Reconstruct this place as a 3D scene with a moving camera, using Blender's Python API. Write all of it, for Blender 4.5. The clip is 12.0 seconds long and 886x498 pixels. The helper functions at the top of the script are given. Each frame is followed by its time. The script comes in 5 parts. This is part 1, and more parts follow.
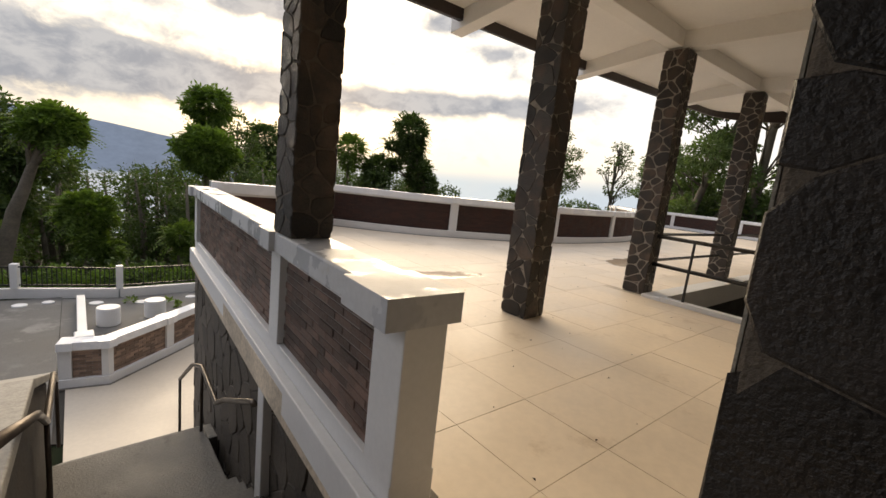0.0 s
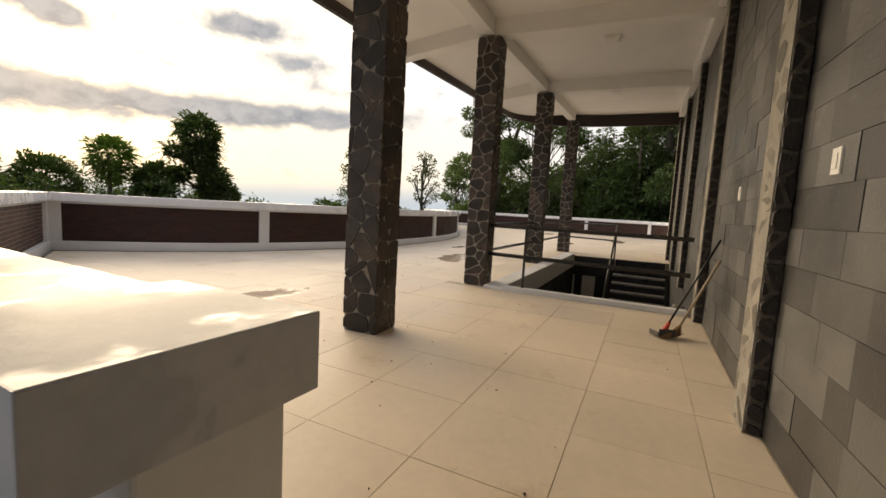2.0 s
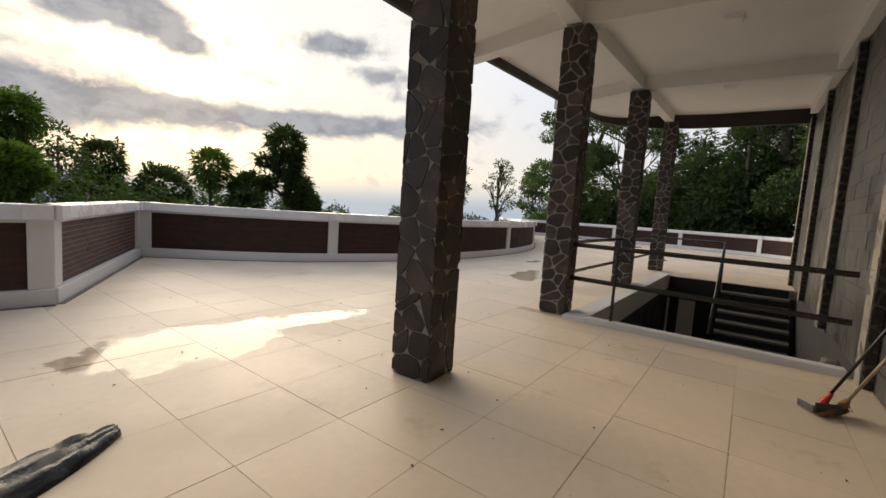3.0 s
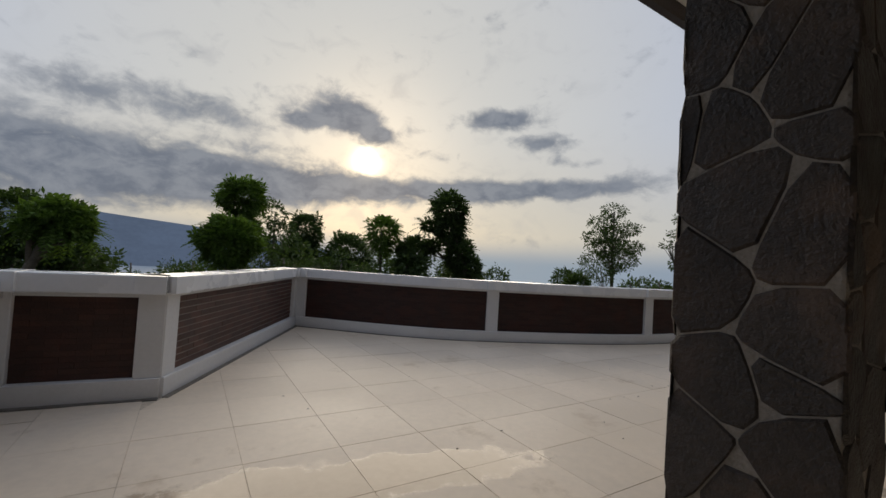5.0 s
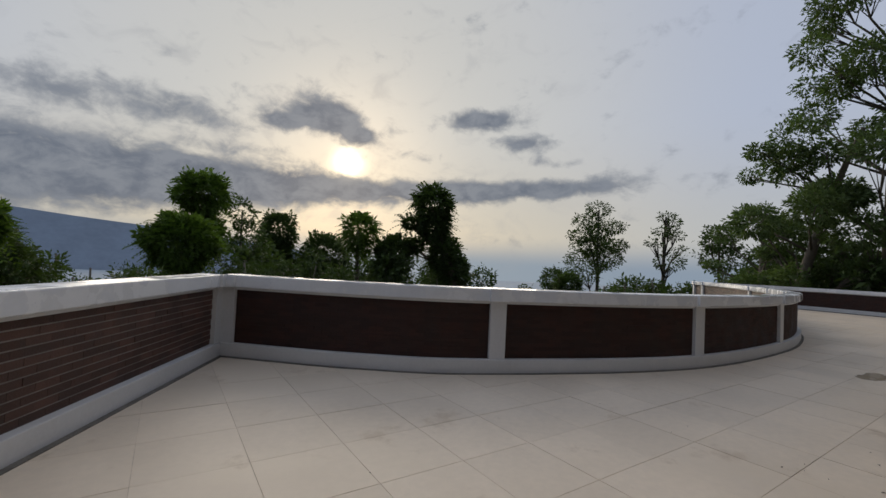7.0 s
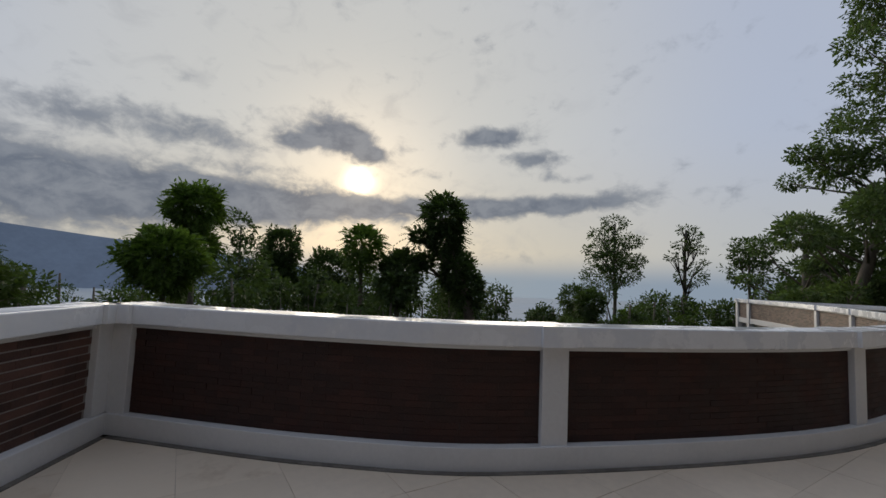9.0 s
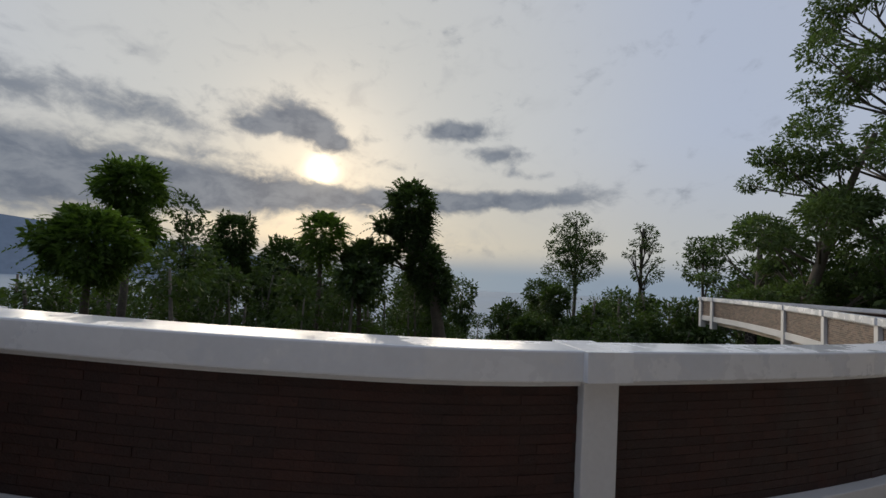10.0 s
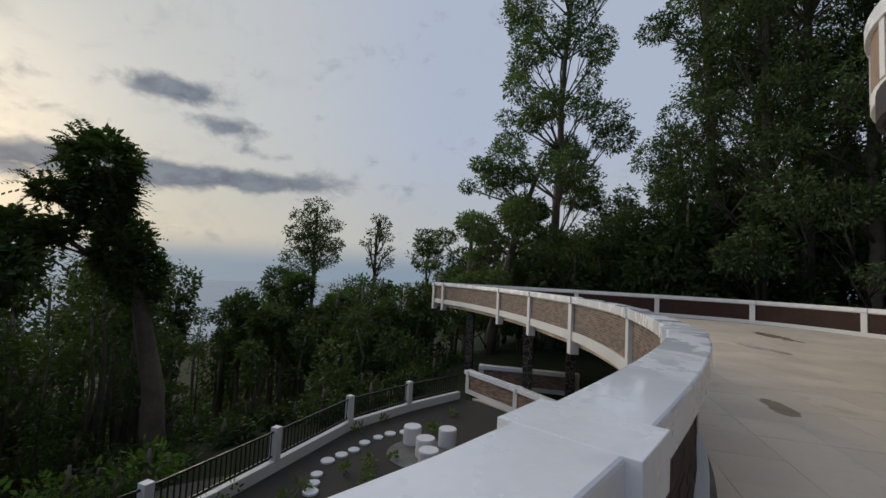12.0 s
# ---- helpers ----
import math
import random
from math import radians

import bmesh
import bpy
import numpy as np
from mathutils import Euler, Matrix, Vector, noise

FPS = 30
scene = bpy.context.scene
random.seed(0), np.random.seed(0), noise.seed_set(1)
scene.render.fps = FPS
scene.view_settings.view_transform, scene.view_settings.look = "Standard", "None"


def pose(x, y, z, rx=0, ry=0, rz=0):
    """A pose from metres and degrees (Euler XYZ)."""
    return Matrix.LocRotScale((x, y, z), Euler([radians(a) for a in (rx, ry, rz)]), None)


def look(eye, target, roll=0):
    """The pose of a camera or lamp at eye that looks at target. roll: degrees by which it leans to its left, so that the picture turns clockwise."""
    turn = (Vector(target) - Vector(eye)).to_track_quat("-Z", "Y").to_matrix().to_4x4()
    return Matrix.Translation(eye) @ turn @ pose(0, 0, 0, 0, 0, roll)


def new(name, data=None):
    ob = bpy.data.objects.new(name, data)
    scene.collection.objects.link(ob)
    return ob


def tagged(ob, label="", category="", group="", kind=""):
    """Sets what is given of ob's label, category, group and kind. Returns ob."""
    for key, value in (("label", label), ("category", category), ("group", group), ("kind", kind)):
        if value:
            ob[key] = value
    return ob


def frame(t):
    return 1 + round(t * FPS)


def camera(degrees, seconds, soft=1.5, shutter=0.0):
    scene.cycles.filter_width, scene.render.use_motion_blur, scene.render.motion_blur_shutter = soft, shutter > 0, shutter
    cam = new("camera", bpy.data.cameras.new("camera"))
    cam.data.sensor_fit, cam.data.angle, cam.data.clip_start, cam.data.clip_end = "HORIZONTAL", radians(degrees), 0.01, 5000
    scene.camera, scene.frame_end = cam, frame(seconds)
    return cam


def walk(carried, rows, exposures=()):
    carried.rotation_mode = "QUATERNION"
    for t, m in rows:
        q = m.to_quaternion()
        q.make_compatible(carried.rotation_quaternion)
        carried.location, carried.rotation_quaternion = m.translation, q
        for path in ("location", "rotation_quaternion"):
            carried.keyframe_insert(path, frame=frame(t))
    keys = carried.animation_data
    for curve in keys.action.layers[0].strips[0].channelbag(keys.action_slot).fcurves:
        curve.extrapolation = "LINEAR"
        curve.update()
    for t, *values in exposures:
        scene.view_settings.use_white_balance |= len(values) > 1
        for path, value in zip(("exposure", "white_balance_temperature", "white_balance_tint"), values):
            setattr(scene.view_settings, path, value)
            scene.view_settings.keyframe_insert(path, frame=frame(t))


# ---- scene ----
cam = camera(93.9, 12.0)
PATH = [
    (0, (-0.601, 0.05, 1.471), (0.723, 1.515, 1.154), 6.2),
    (0.5, (-0.512, 0.266, 1.315), (0.989, 1.554, 1.02), 6.1),
    (1, (-0.377, 0.437, 1.235), (1.288, 1.521, 1.003), 4.9),
    (1.5, (-0.133, 0.623, 1.176), (1.646, 1.52, 1.004), 3.4),
    (2, (0.09, 0.798, 1.201), (1.918, 1.587, 1.006), 3.2),
    (2.5, (0.459, 0.877, 1.209), (2.243, 1.756, 0.997), 4.0),
    (3, (0.771, 1.076, 1.321), (2.428, 2.181, 1.137), 3.8),
    (3.5, (1.074, 1.38, 1.41), (2.56, 2.715, 1.321), 3.1),
    (3.7, (1.205, 1.491, 1.393), (2.62, 2.903, 1.342), 3.0),
    (5.3, (2.278, 2.824, 1.39), (3.376, 4.494, 1.451), 3.4),
    (5.5, (2.392, 2.986, 1.383), (3.489, 4.657, 1.44), 3.1),
    (6, (2.608, 3.506, 1.391), (3.749, 5.148, 1.44), 3.2),
    (6.5, (2.976, 3.948, 1.383), (4.151, 5.565, 1.439), 3.0),
    (7, (3.308, 4.401, 1.397), (4.492, 6.011, 1.467), 2.9),
    (7.5, (3.651, 4.843, 1.39), (4.809, 6.47, 1.493), 2.8),
    (9.3, (4.666, 6.473, 1.436), (5.802, 8.112, 1.584), 2.5),
    (9.5, (4.763, 6.703, 1.441), (5.933, 8.32, 1.576), 2.9),
    (10, (5.013, 7.174, 1.458), (6.294, 8.706, 1.58), 3.5),
    (10.5, (5.275, 7.597, 1.481), (6.694, 9.0, 1.614), 3.3),
    (11, (5.513, 8.026, 1.484), (7.102, 9.234, 1.62), 3.4),
    (11.5, (5.758, 8.329, 1.466), (7.528, 9.249, 1.605), 3.6),
    (12, (5.989, 8.547, 1.485), (7.919, 9.052, 1.615), 3.0),
]
EXPOSURES = [(0.0, 1.15, 7700, 11), (1.5, 1.15, 7900, 11), (2.5, 0.83, 7600, 11), (3.5, 0.62, 6700, 10), (5.5, -0.12, 6500, 9), (7.5, -0.10, 6500, 9), (12.0, -0.1, 6400, 8)]
walk(cam, [(t, look(eye, target, roll)) for t, eye, target, roll in PATH], EXPOSURES)

# ---- world: hazy sky with broken cloud in front of a low sun ----
SUN_AZ, SUN_EL = 67.2, 12.8
sun_dir = Vector((math.cos(radians(SUN_AZ)) * math.cos(radians(SUN_EL)), math.sin(radians(SUN_AZ)) * math.cos(radians(SUN_EL)), math.sin(radians(SUN_EL))))
world = bpy.data.worlds.new("world")
scene.world = world
world.use_nodes = True
wn, wl = world.node_tree.nodes, world.node_tree.links
wn.clear()


def wnode(kind, **props):
    n = wn.new(kind)
    for k, v in props.items():
        if k == "operation":
            n.operation = v
        elif k == "blend_type":
            n.blend_type = v
        elif k == "data_type":
            n.data_type = v
    return n


def wput(sock, v):
    if isinstance(v, bpy.types.NodeSocket):
        wl.new(v, sock)
    else:
        sock.default_value = v


def wmath(op, a, b=0.0, c=0.0, clamp=False):
    n = wnode("ShaderNodeMath", operation=op)
    n.use_clamp = clamp
    for sock, v in zip(n.inputs, (a, b, c)):
        wput(sock, v)
    return n.outputs[0]


def wmix(f, a, b, blend="MIX"):
    n = wnode("ShaderNodeMix", data_type="RGBA", blend_type=blend)
    wput(n.inputs[0], f)
    for sock, v in ((n.inputs[6], a), (n.inputs[7], b)):
        wput(sock, (*v, 1) if isinstance(v, tuple) and len(v) == 3 else v)
    return n.outputs[2]


def wstep(x, lo, hi):
    n = wn.new("ShaderNodeMapRange")
    n.interpolation_type = "SMOOTHSTEP"
    for sock, v in zip(n.inputs, (x, lo, hi, 0.0, 1.0)):
        wput(sock, v)
    return n.outputs[0]


def wblob(az, el, a0, e0, wa, we):
    """A soft patch of the sky, in degrees."""
    da = wmath("DIVIDE", wmath("SUBTRACT", az, a0), wa)
    de = wmath("DIVIDE", wmath("SUBTRACT", el, e0), we)
    r2 = wmath("ADD", wmath("MULTIPLY", da, da), wmath("MULTIPLY", de, de))
    return wmath("POWER", 2.718, wmath("MULTIPLY", r2, -1.0))


coord = wn.new("ShaderNodeTexCoord").outputs["Generated"]
sep = wn.new("ShaderNodeSeparateXYZ")
wl.new(coord, sep.inputs[0])
az = wmath("MULTIPLY", wmath("ARCTAN2", sep.outputs[1], sep.outputs[0]), 57.2958)
el = wmath("MULTIPLY", wmath("ARCSINE", sep.outputs[2]), 57.2958)
comb = wn.new("ShaderNodeCombineXYZ")
wput(comb.inputs[0], wmath("MULTIPLY", az, 0.085))
wput(comb.inputs[1], wmath("MULTIPLY", el, 0.13))


def wnoise(scale, detail, rough, dist=0.0):
    n = wn.new("ShaderNodeTexNoise")
    wl.new(comb.outputs[0], n.inputs["Vector"])
    n.inputs["Scale"].default_value, n.inputs["Detail"].default_value = scale, detail
    n.inputs["Roughness"].default_value, n.inputs["Distortion"].default_value = rough, dist
    return n.outputs[0]


sky = wn.new("ShaderNodeTexSky")
sky.sky_type, sky.sun_disc = "NISHITA", False
sky.sun_elevation, sky.sun_rotation = radians(SUN_EL), radians(90 - SUN_AZ)
nish = wmix(1.0, sky.outputs[0], (0.07, 0.07, 0.07), "MULTIPLY")
dots = wn.new("ShaderNodeVectorMath")
dots.operation = "DOT_PRODUCT"
wl.new(coord, dots.inputs[0])
dots.inputs[1].default_value = sun_dir
near = wmath("MAXIMUM", dots.outputs["Value"], 0.0)
# veil of high cloud: cream towards the sun, bluer away from it
veil = wmix(wstep(near, 0.62, 1.0), (0.50, 0.55, 0.68), (0.66, 0.65, 0.62))
low = wmix(wstep(near, 0.6, 1.0), (0.52, 0.53, 0.55), (0.64, 0.58, 0.49))
col = wmix(wstep(el, 3.0, 20.0), low, veil)
col = wmix(0.12, col, nish)
col = wmix(1.0, col, wmix(wstep(el, 28.0, 75.0), (1.0, 1.0, 1.0), (1.2, 1.2, 1.2)), "MULTIPLY")
col = wmix(1.0, col, wmix(wstep(dots.outputs["Value"], 0.1, -0.6), (1.0, 1.0, 1.0), (0.22, 0.23, 0.255)), "MULTIPLY")  # dusk side of the sky
haze = wmix(wstep(near, 0.7, 1.0), (0.27, 0.33, 0.41), (0.33, 0.38, 0.43))
col = wmix(wstep(el, 4.5, 0.0), col, haze)
# broken cloud
n1, n2 = wnoise(1.3, 6.0, 0.58, 0.25), wnoise(3.4, 7.0, 0.62, 0.35)
band_mid = wmath("ADD", 9.0, wmath("MULTIPLY", wmath("SUBTRACT", 70.0, az), 0.05))
band_half = wmath("MAXIMUM", wmath("ADD", 2.4, wmath("MULTIPLY", wmath("SUBTRACT", az, 70.0), 0.075)), 1.5)
bd = wmath("DIVIDE", wmath("SUBTRACT", el, band_mid), band_half)
band = wmath("MULTIPLY", wmath("POWER", 2.718, wmath("MULTIPLY", wmath("MULTIPLY", bd, bd), -1.0)), wstep(az, 12.0, 50.0))
mass = wmath("MULTIPLY", wblob(az, el, 70.0, 18.2, 4.6, 2.4), 1.75)
for a0, e0, wa, we, amount in ((66.4, 16.4, 3.0, 1.4, 1.3), (75.5, 16.8, 4.0, 1.3, 1.05), (88.0, 15.8, 7.5, 2.4, 1.0), (98.0, 15.0, 8.0, 2.2, 0.95), (84.0, 12.6, 8.0, 1.5, 0.6),
                               (48.8, 19.4, 5.0, 1.5, 1.4), (43.5, 16.6, 5.5, 1.3, 0.75), (38.5, 14.0, 6.0, 1.0, 0.55), (112.0, 10.0, 14.0, 5.0, 1.05)):
    mass = wmath("MAXIMUM", mass, wmath("MULTIPLY", wblob(az, el, a0, e0, wa, we), amount))
mass = wmath("MAXIMUM", mass, wmath("MULTIPLY", band, 1.35))
field = wmath("ADD", mass, wmath("ADD", wmath("MULTIPLY", wmath("SUBTRACT", n1, 0.5), 1.5), wmath("MULTIPLY", wmath("SUBTRACT", n2, 0.5), 1.7)))
cover = wstep(field, 0.14, 0.98)
grey = wmix(wstep(n2, 0.35, 0.65), (0.10, 0.128, 0.185), (0.205, 0.23, 0.28))
col = wmix(wmath("MULTIPLY", cover, 0.88), col, grey)
wisps = wstep(wnoise(2.2, 5.0, 0.6, 0.6), 0.5, 0.75)
col = wmix(wmath("MULTIPLY", wmath("MULTIPLY", wisps, wstep(az, 20.0, 60.0)), 0.30), col, (0.36, 0.37, 0.40))
# the sun's glow where the cloud is thin
glow = wmath("MULTIPLY", wmath("POWER", near, 2600.0), wmath("SUBTRACT", 1.0, wmath("MULTIPLY", cover, 0.75)))
col = wmix(1.0, col, wmix(glow, (0.0, 0.0, 0.0), (2.6, 2.1, 1.3)), "ADD")
glow2 = wmath("MULTIPLY", wmath("POWER", near, 60.0), wmath("SUBTRACT", 1.0, wmath("MULTIPLY", cover, 0.8)))
col = wmix(1.0, col, wmix(glow2, (0.0, 0.0, 0.0), (0.29, 0.195, 0.085)), "ADD")
bg = wn.new("ShaderNodeBackground")
wl.new(col, bg.inputs[0])
bg.inputs[1].default_value = 1.0
wl.new(bg.outputs[0], wn.new("ShaderNodeOutputWorld").inputs[0])

sun = new("sun", bpy.data.lights.new("sun", "SUN"))
sun.data.energy, sun.data.angle, sun.data.color = 2.15, radians(56), (1.0, 0.86, 0.68)
sun.matrix_world = look(sun_dir * 50, (0, 0, 0))

# ---- materials ----


def mat(name, base, rough=0.6, vary=0.25, scale=3.0, fine=60.0, bump=0.2, spots=None, metal=0.0, per="", spread=0.0, wet=None, hue=None, coat=0.0, damp=(0.64, 0.60, 0.56)):
    """A procedural surface: base colour with broad stains, fine grain, relief, and variation between pieces (per: 'object' or 'island')."""
    m = bpy.data.materials.new(name)
    m.use_nodes = True
    nt = m.node_tree
    N, L = nt.nodes, nt.links
    b = N["Principled BSDF"]
    tc = N.new("ShaderNodeTexCoord")
    geo = N.new("ShaderNodeNewGeometry")
    pos = geo.outputs["Position"]

    def noise_at(sc, det, ro=0.6):
        n = N.new("ShaderNodeTexNoise")
        L.new(pos, n.inputs["Vector"])
        n.inputs["Scale"].default_value, n.inputs["Detail"].default_value, n.inputs["Roughness"].default_value = sc, det, ro
        return n.outputs[0]

    def ramp(sock, lo, hi, a=0.0, c=1.0):
        n = N.new("ShaderNodeMapRange")
        n.interpolation_type = "SMOOTHSTEP"
        L.new(sock, n.inputs[0])
        for i, v in enumerate((lo, hi, a, c)):
            n.inputs[i + 1].default_value = v
        return n.outputs[0]

    def mix(f, a, c, blend="MIX"):
        n = N.new("ShaderNodeMix")
        n.data_type, n.blend_type = "RGBA", blend
        for sock, v in ((n.inputs[0], f), (n.inputs[6], a), (n.inputs[7], c)):
            if isinstance(v, bpy.types.NodeSocket):
                L.new(v, sock)
            elif isinstance(v, tuple):
                sock.default_value = (*v, 1)
            else:
                sock.default_value = v
        return n.outputs[2]

    big, small = noise_at(scale, 5), noise_at(fine, 3)
    dark = tuple(c * (1 - vary) for c in base)
    lite = tuple(min(1, c * (1 + vary * 0.7)) for c in base)
    col = mix(ramp(big, 0.3, 0.7), dark, lite)
    col = mix(0.35, col, mix(ramp(small, 0.3, 0.7), dark, lite))
    if hue:
        col = mix(ramp(noise_at(scale * 0.37, 4), 0.45, 0.7), col, hue)
    if per:
        src = N.new("ShaderNodeObjectInfo").outputs["Random"] if per == "object" else geo.outputs["Random Per Island"]
        hsv = N.new("ShaderNodeHueSaturation")
        L.new(col, hsv.inputs["Color"])
        L.new(ramp(src, 0, 1, 1 - spread, 1 + spread), hsv.inputs["Value"])
        col = hsv.outputs[0]
    if spots:
        col = mix(ramp(noise_at(spots[0], 6, 0.7), spots[1], spots[1] + 0.12), col, spots[2])
    rsock = ramp(big, 0.25, 0.75, max(0.03, rough - 0.12), min(1, rough + 0.12))
    if wet:
        wmask = wet(N, L, pos, noise_at, ramp)
        col = mix(wmask, col, mix(1.0, col, damp, "MULTIPLY"))
        rm = N.new("ShaderNodeMix")
        L.new(wmask, rm.inputs[0])
        L.new(rsock, rm.inputs[2])
        rm.inputs[3].default_value = 0.05
        rsock = rm.outputs[0]
        sm = N.new("ShaderNodeMix")
        L.new(wmask, sm.inputs[0])
        sm.inputs[2].default_value, sm.inputs[3].default_value = 0.5, 0.22
        L.new(sm.outputs[0], b.inputs["Specular IOR Level"])
    L.new(col, b.inputs["Base Color"])
    L.new(rsock, b.inputs["Roughness"])
    b.inputs["Metallic"].default_value = metal
    b.inputs["Coat Weight"].default_value = coat
    if bump:
        bn = N.new("ShaderNodeBump")
        bn.inputs["Strength"].default_value, bn.inputs["Distance"].default_value = bump, 0.01
        if wet:
            inv = N.new("ShaderNodeMath")
            inv.operation = "MULTIPLY_ADD"
            L.new(wmask, inv.inputs[0])
            inv.inputs[1].default_value, inv.inputs[2].default_value = -bump * 0.95, bump
            L.new(inv.outputs[0], bn.inputs["Strength"])
        hsum = N.new("ShaderNodeMath")
        hsum.operation = "ADD"
        L.new(small, hsum.inputs[0])
        L.new(big, hsum.inputs[1])
        L.new(hsum.outputs[0], bn.inputs["Height"])
        L.new(bn.outputs[0], b.inputs["Normal"])
    return m


def puddles(N, L, pos, noise_at, ramp):
    """Standing water on the terrace: a few shallow hollows with ragged rims."""
    sp = N.new("ShaderNodeSeparateXYZ")
    L.new(pos, sp.inputs[0])

    def m2(op, a, c):
        n = N.new("ShaderNodeMath")
        n.operation = op
        for sock, v in zip(n.inputs, (a, c)):
            if isinstance(v, bpy.types.NodeSocket):
                L.new(v, sock)
            else:
                sock.default_value = v
        return n.outputs[0]

    best = None
    for x0, y0, rx, ry, tilt in ((2.55, 4.88, 0.95, 0.5, 0.05), (3.55, 4.95, 1.0, 0.28, -0.2), (9.6, 4.6, 1.0, 0.35, 0.1), (12.5, 5.6, 0.4, 0.15, 0.0),
                                 (19.0, 3.0, 0.8, 0.25, 0.2), (23.0, 1.0, 1.5, 0.35, 0.0), (26.0, 5.0, 0.9, 0.3, 0.0)):
        dx, dy = m2("SUBTRACT", sp.outputs[0], x0), m2("SUBTRACT", sp.outputs[1], y0)
        dy = m2("SUBTRACT", dy, m2("MULTIPLY", dx, tilt))
        dx, dy = m2("DIVIDE", dx, rx), m2("DIVIDE", dy, ry)
        d = m2("SQRT", m2("ADD", m2("MULTIPLY", dx, dx), m2("MULTIPLY", dy, dy)), 0.0)
        best = d if best is None else m2("MINIMUM", best, d)
    rag = m2("ADD", best, m2("MULTIPLY", m2("SUBTRACT", noise_at(1.6, 6, 0.65), 0.5), 2.3))
    return ramp(rag, 1.08, 0.8)


def rain_patches(N, L, pos, noise_at, ramp):
    """Rain water left in irregular patches on the flat tops."""
    return ramp(noise_at(1.9, 5, 0.6), 0.50, 0.56)


def glassy_black(name):
    return mat(name, (0.012, 0.012, 0.013), 0.35, 0.3, 4, 40, 0.05)


M_TILE = mat("beige_tile", (0.74, 0.63, 0.50), 0.52, 0.10, 0.9, 14, 0.06, (1.3, 0.575, (0.60, 0.49, 0.37)), per="object", spread=0.035, hue=(0.69, 0.585, 0.455), wet=puddles)
M_TILE_REST = mat("beige_tile_rest", (0.74, 0.63, 0.50), 0.52, 0.10, 0.9, 14, 0.06, (1.3, 0.575, (0.60, 0.49, 0.37)), per="island", spread=0.035, hue=(0.69, 0.585, 0.455), wet=puddles)
M_GROUT = mat("tile_grout", (0.64, 0.54, 0.42), 0.8, 0.5, 0.9, 30, 0.3)
M_WHITE = mat("white_paint", (0.72, 0.72, 0.72), 0.42, 0.07, 1.4, 30, 0.12, (1.7, 0.68, (0.52, 0.52, 0.51)))
M_CAP = mat("white_gloss_paint", (0.84, 0.855, 0.875), 0.28, 0.05, 1.6, 22, 0.10, (1.3, 0.66, (0.72, 0.73, 0.75)), wet=rain_patches, damp=(0.93, 0.94, 0.96))
M_CAP_DRY = mat("weathered_white_paint", (0.60, 0.61, 0.63), 0.48, 0.12, 1.6, 30, 0.15, (2.2, 0.58, (0.50, 0.47, 0.42)), wet=rain_patches, damp=(0.86, 0.87, 0.90))
M_CEIL = mat("ceiling_paint", (0.92, 0.90, 0.87), 0.75, 0.05, 1.0, 30, 0.06)
M_STONE = mat("dark_rubble_stone", (0.036, 0.029, 0.025), 0.55, 0.5, 9, 70, 0.9, per="object", spread=0.5, hue=(0.085, 0.058, 0.042))
M_STONE_REST = mat("dark_rubble_stone_rest", (0.036, 0.029, 0.025), 0.55, 0.5, 9, 70, 0.9, per="island", spread=0.5, hue=(0.085, 0.058, 0.042))
# pilaster stones: a copy coloured as lit by the sky, another as shaded
M_STONE_LIT = mat("lit_rubble_stone", (0.16, 0.147, 0.122), 0.65, 0.4, 8, 70, 0.7, per="object", spread=0.35)
M_STONE_SHADED = mat("shaded_rubble_stone", (0.024, 0.020, 0.018), 0.5, 0.5, 7, 60, 0.9, per="object", spread=0.4, hue=(0.04, 0.03, 0.024))
M_MORTAR_S = mat("smeared_brown_mortar", (0.115, 0.10, 0.082), 0.8, 0.45, 6, 80, 0.8)
M_MORTAR_D = mat("brown_mortar", (0.135, 0.112, 0.09), 0.8, 0.4, 6, 80, 0.8)
M_MORTAR = mat("grey_mortar", (0.30, 0.272, 0.235), 0.8, 0.35, 6, 80, 0.8)
M_PALE = mat("pale_mortar", (0.33, 0.305, 0.26), 0.8, 0.35, 5, 70, 0.8)
M_BLOCK = mat("grey_stone_block", (0.080, 0.079, 0.078), 0.44, 0.45, 2.2, 60, 0.22, (3.1, 0.60, (0.155, 0.150, 0.142)), per="object", spread=0.5, hue=(0.110, 0.107, 0.100))
M_JOINT = mat("block_joint", (0.045, 0.044, 0.043), 0.8, 0.3, 5, 60, 0.3)
M_BRICK_P = mat("purple_brown_brick", (0.135, 0.082, 0.064), 0.5, 0.45, 6, 80, 0.6, per="object", spread=0.42)
M_BRICK_Q = mat("purple_brown_brickwork", (0.135, 0.082, 0.064), 0.5, 0.45, 6, 80, 0.6, per="island", spread=0.42)
# brown brick of the inner panels, darkened for facing away from the sun
M_BRICK = mat("backlit_brown_brick", (0.043, 0.0165, 0.0112), 0.72, 0.45, 3, 70, 0.5, per="object", spread=0.18)
M_BRICK_A = mat("red_brown_brick", (0.088, 0.042, 0.030), 0.65, 0.4, 4, 70, 0.5, per="object", spread=0.28)
M_BRICK_AR = mat("red_brown_brickwork", (0.062, 0.027, 0.019), 0.65, 0.4, 4, 70, 0.4, per="island", spread=0.15)
# joined inner bricks, with the same backlit shade in their brown
M_BRICK_REST = mat("backlit_brown_brickwork", (0.043, 0.0165, 0.0112), 0.72, 0.45, 3, 70, 0.5, per="island", spread=0.2)
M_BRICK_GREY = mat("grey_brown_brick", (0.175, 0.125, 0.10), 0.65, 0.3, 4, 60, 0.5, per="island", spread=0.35)
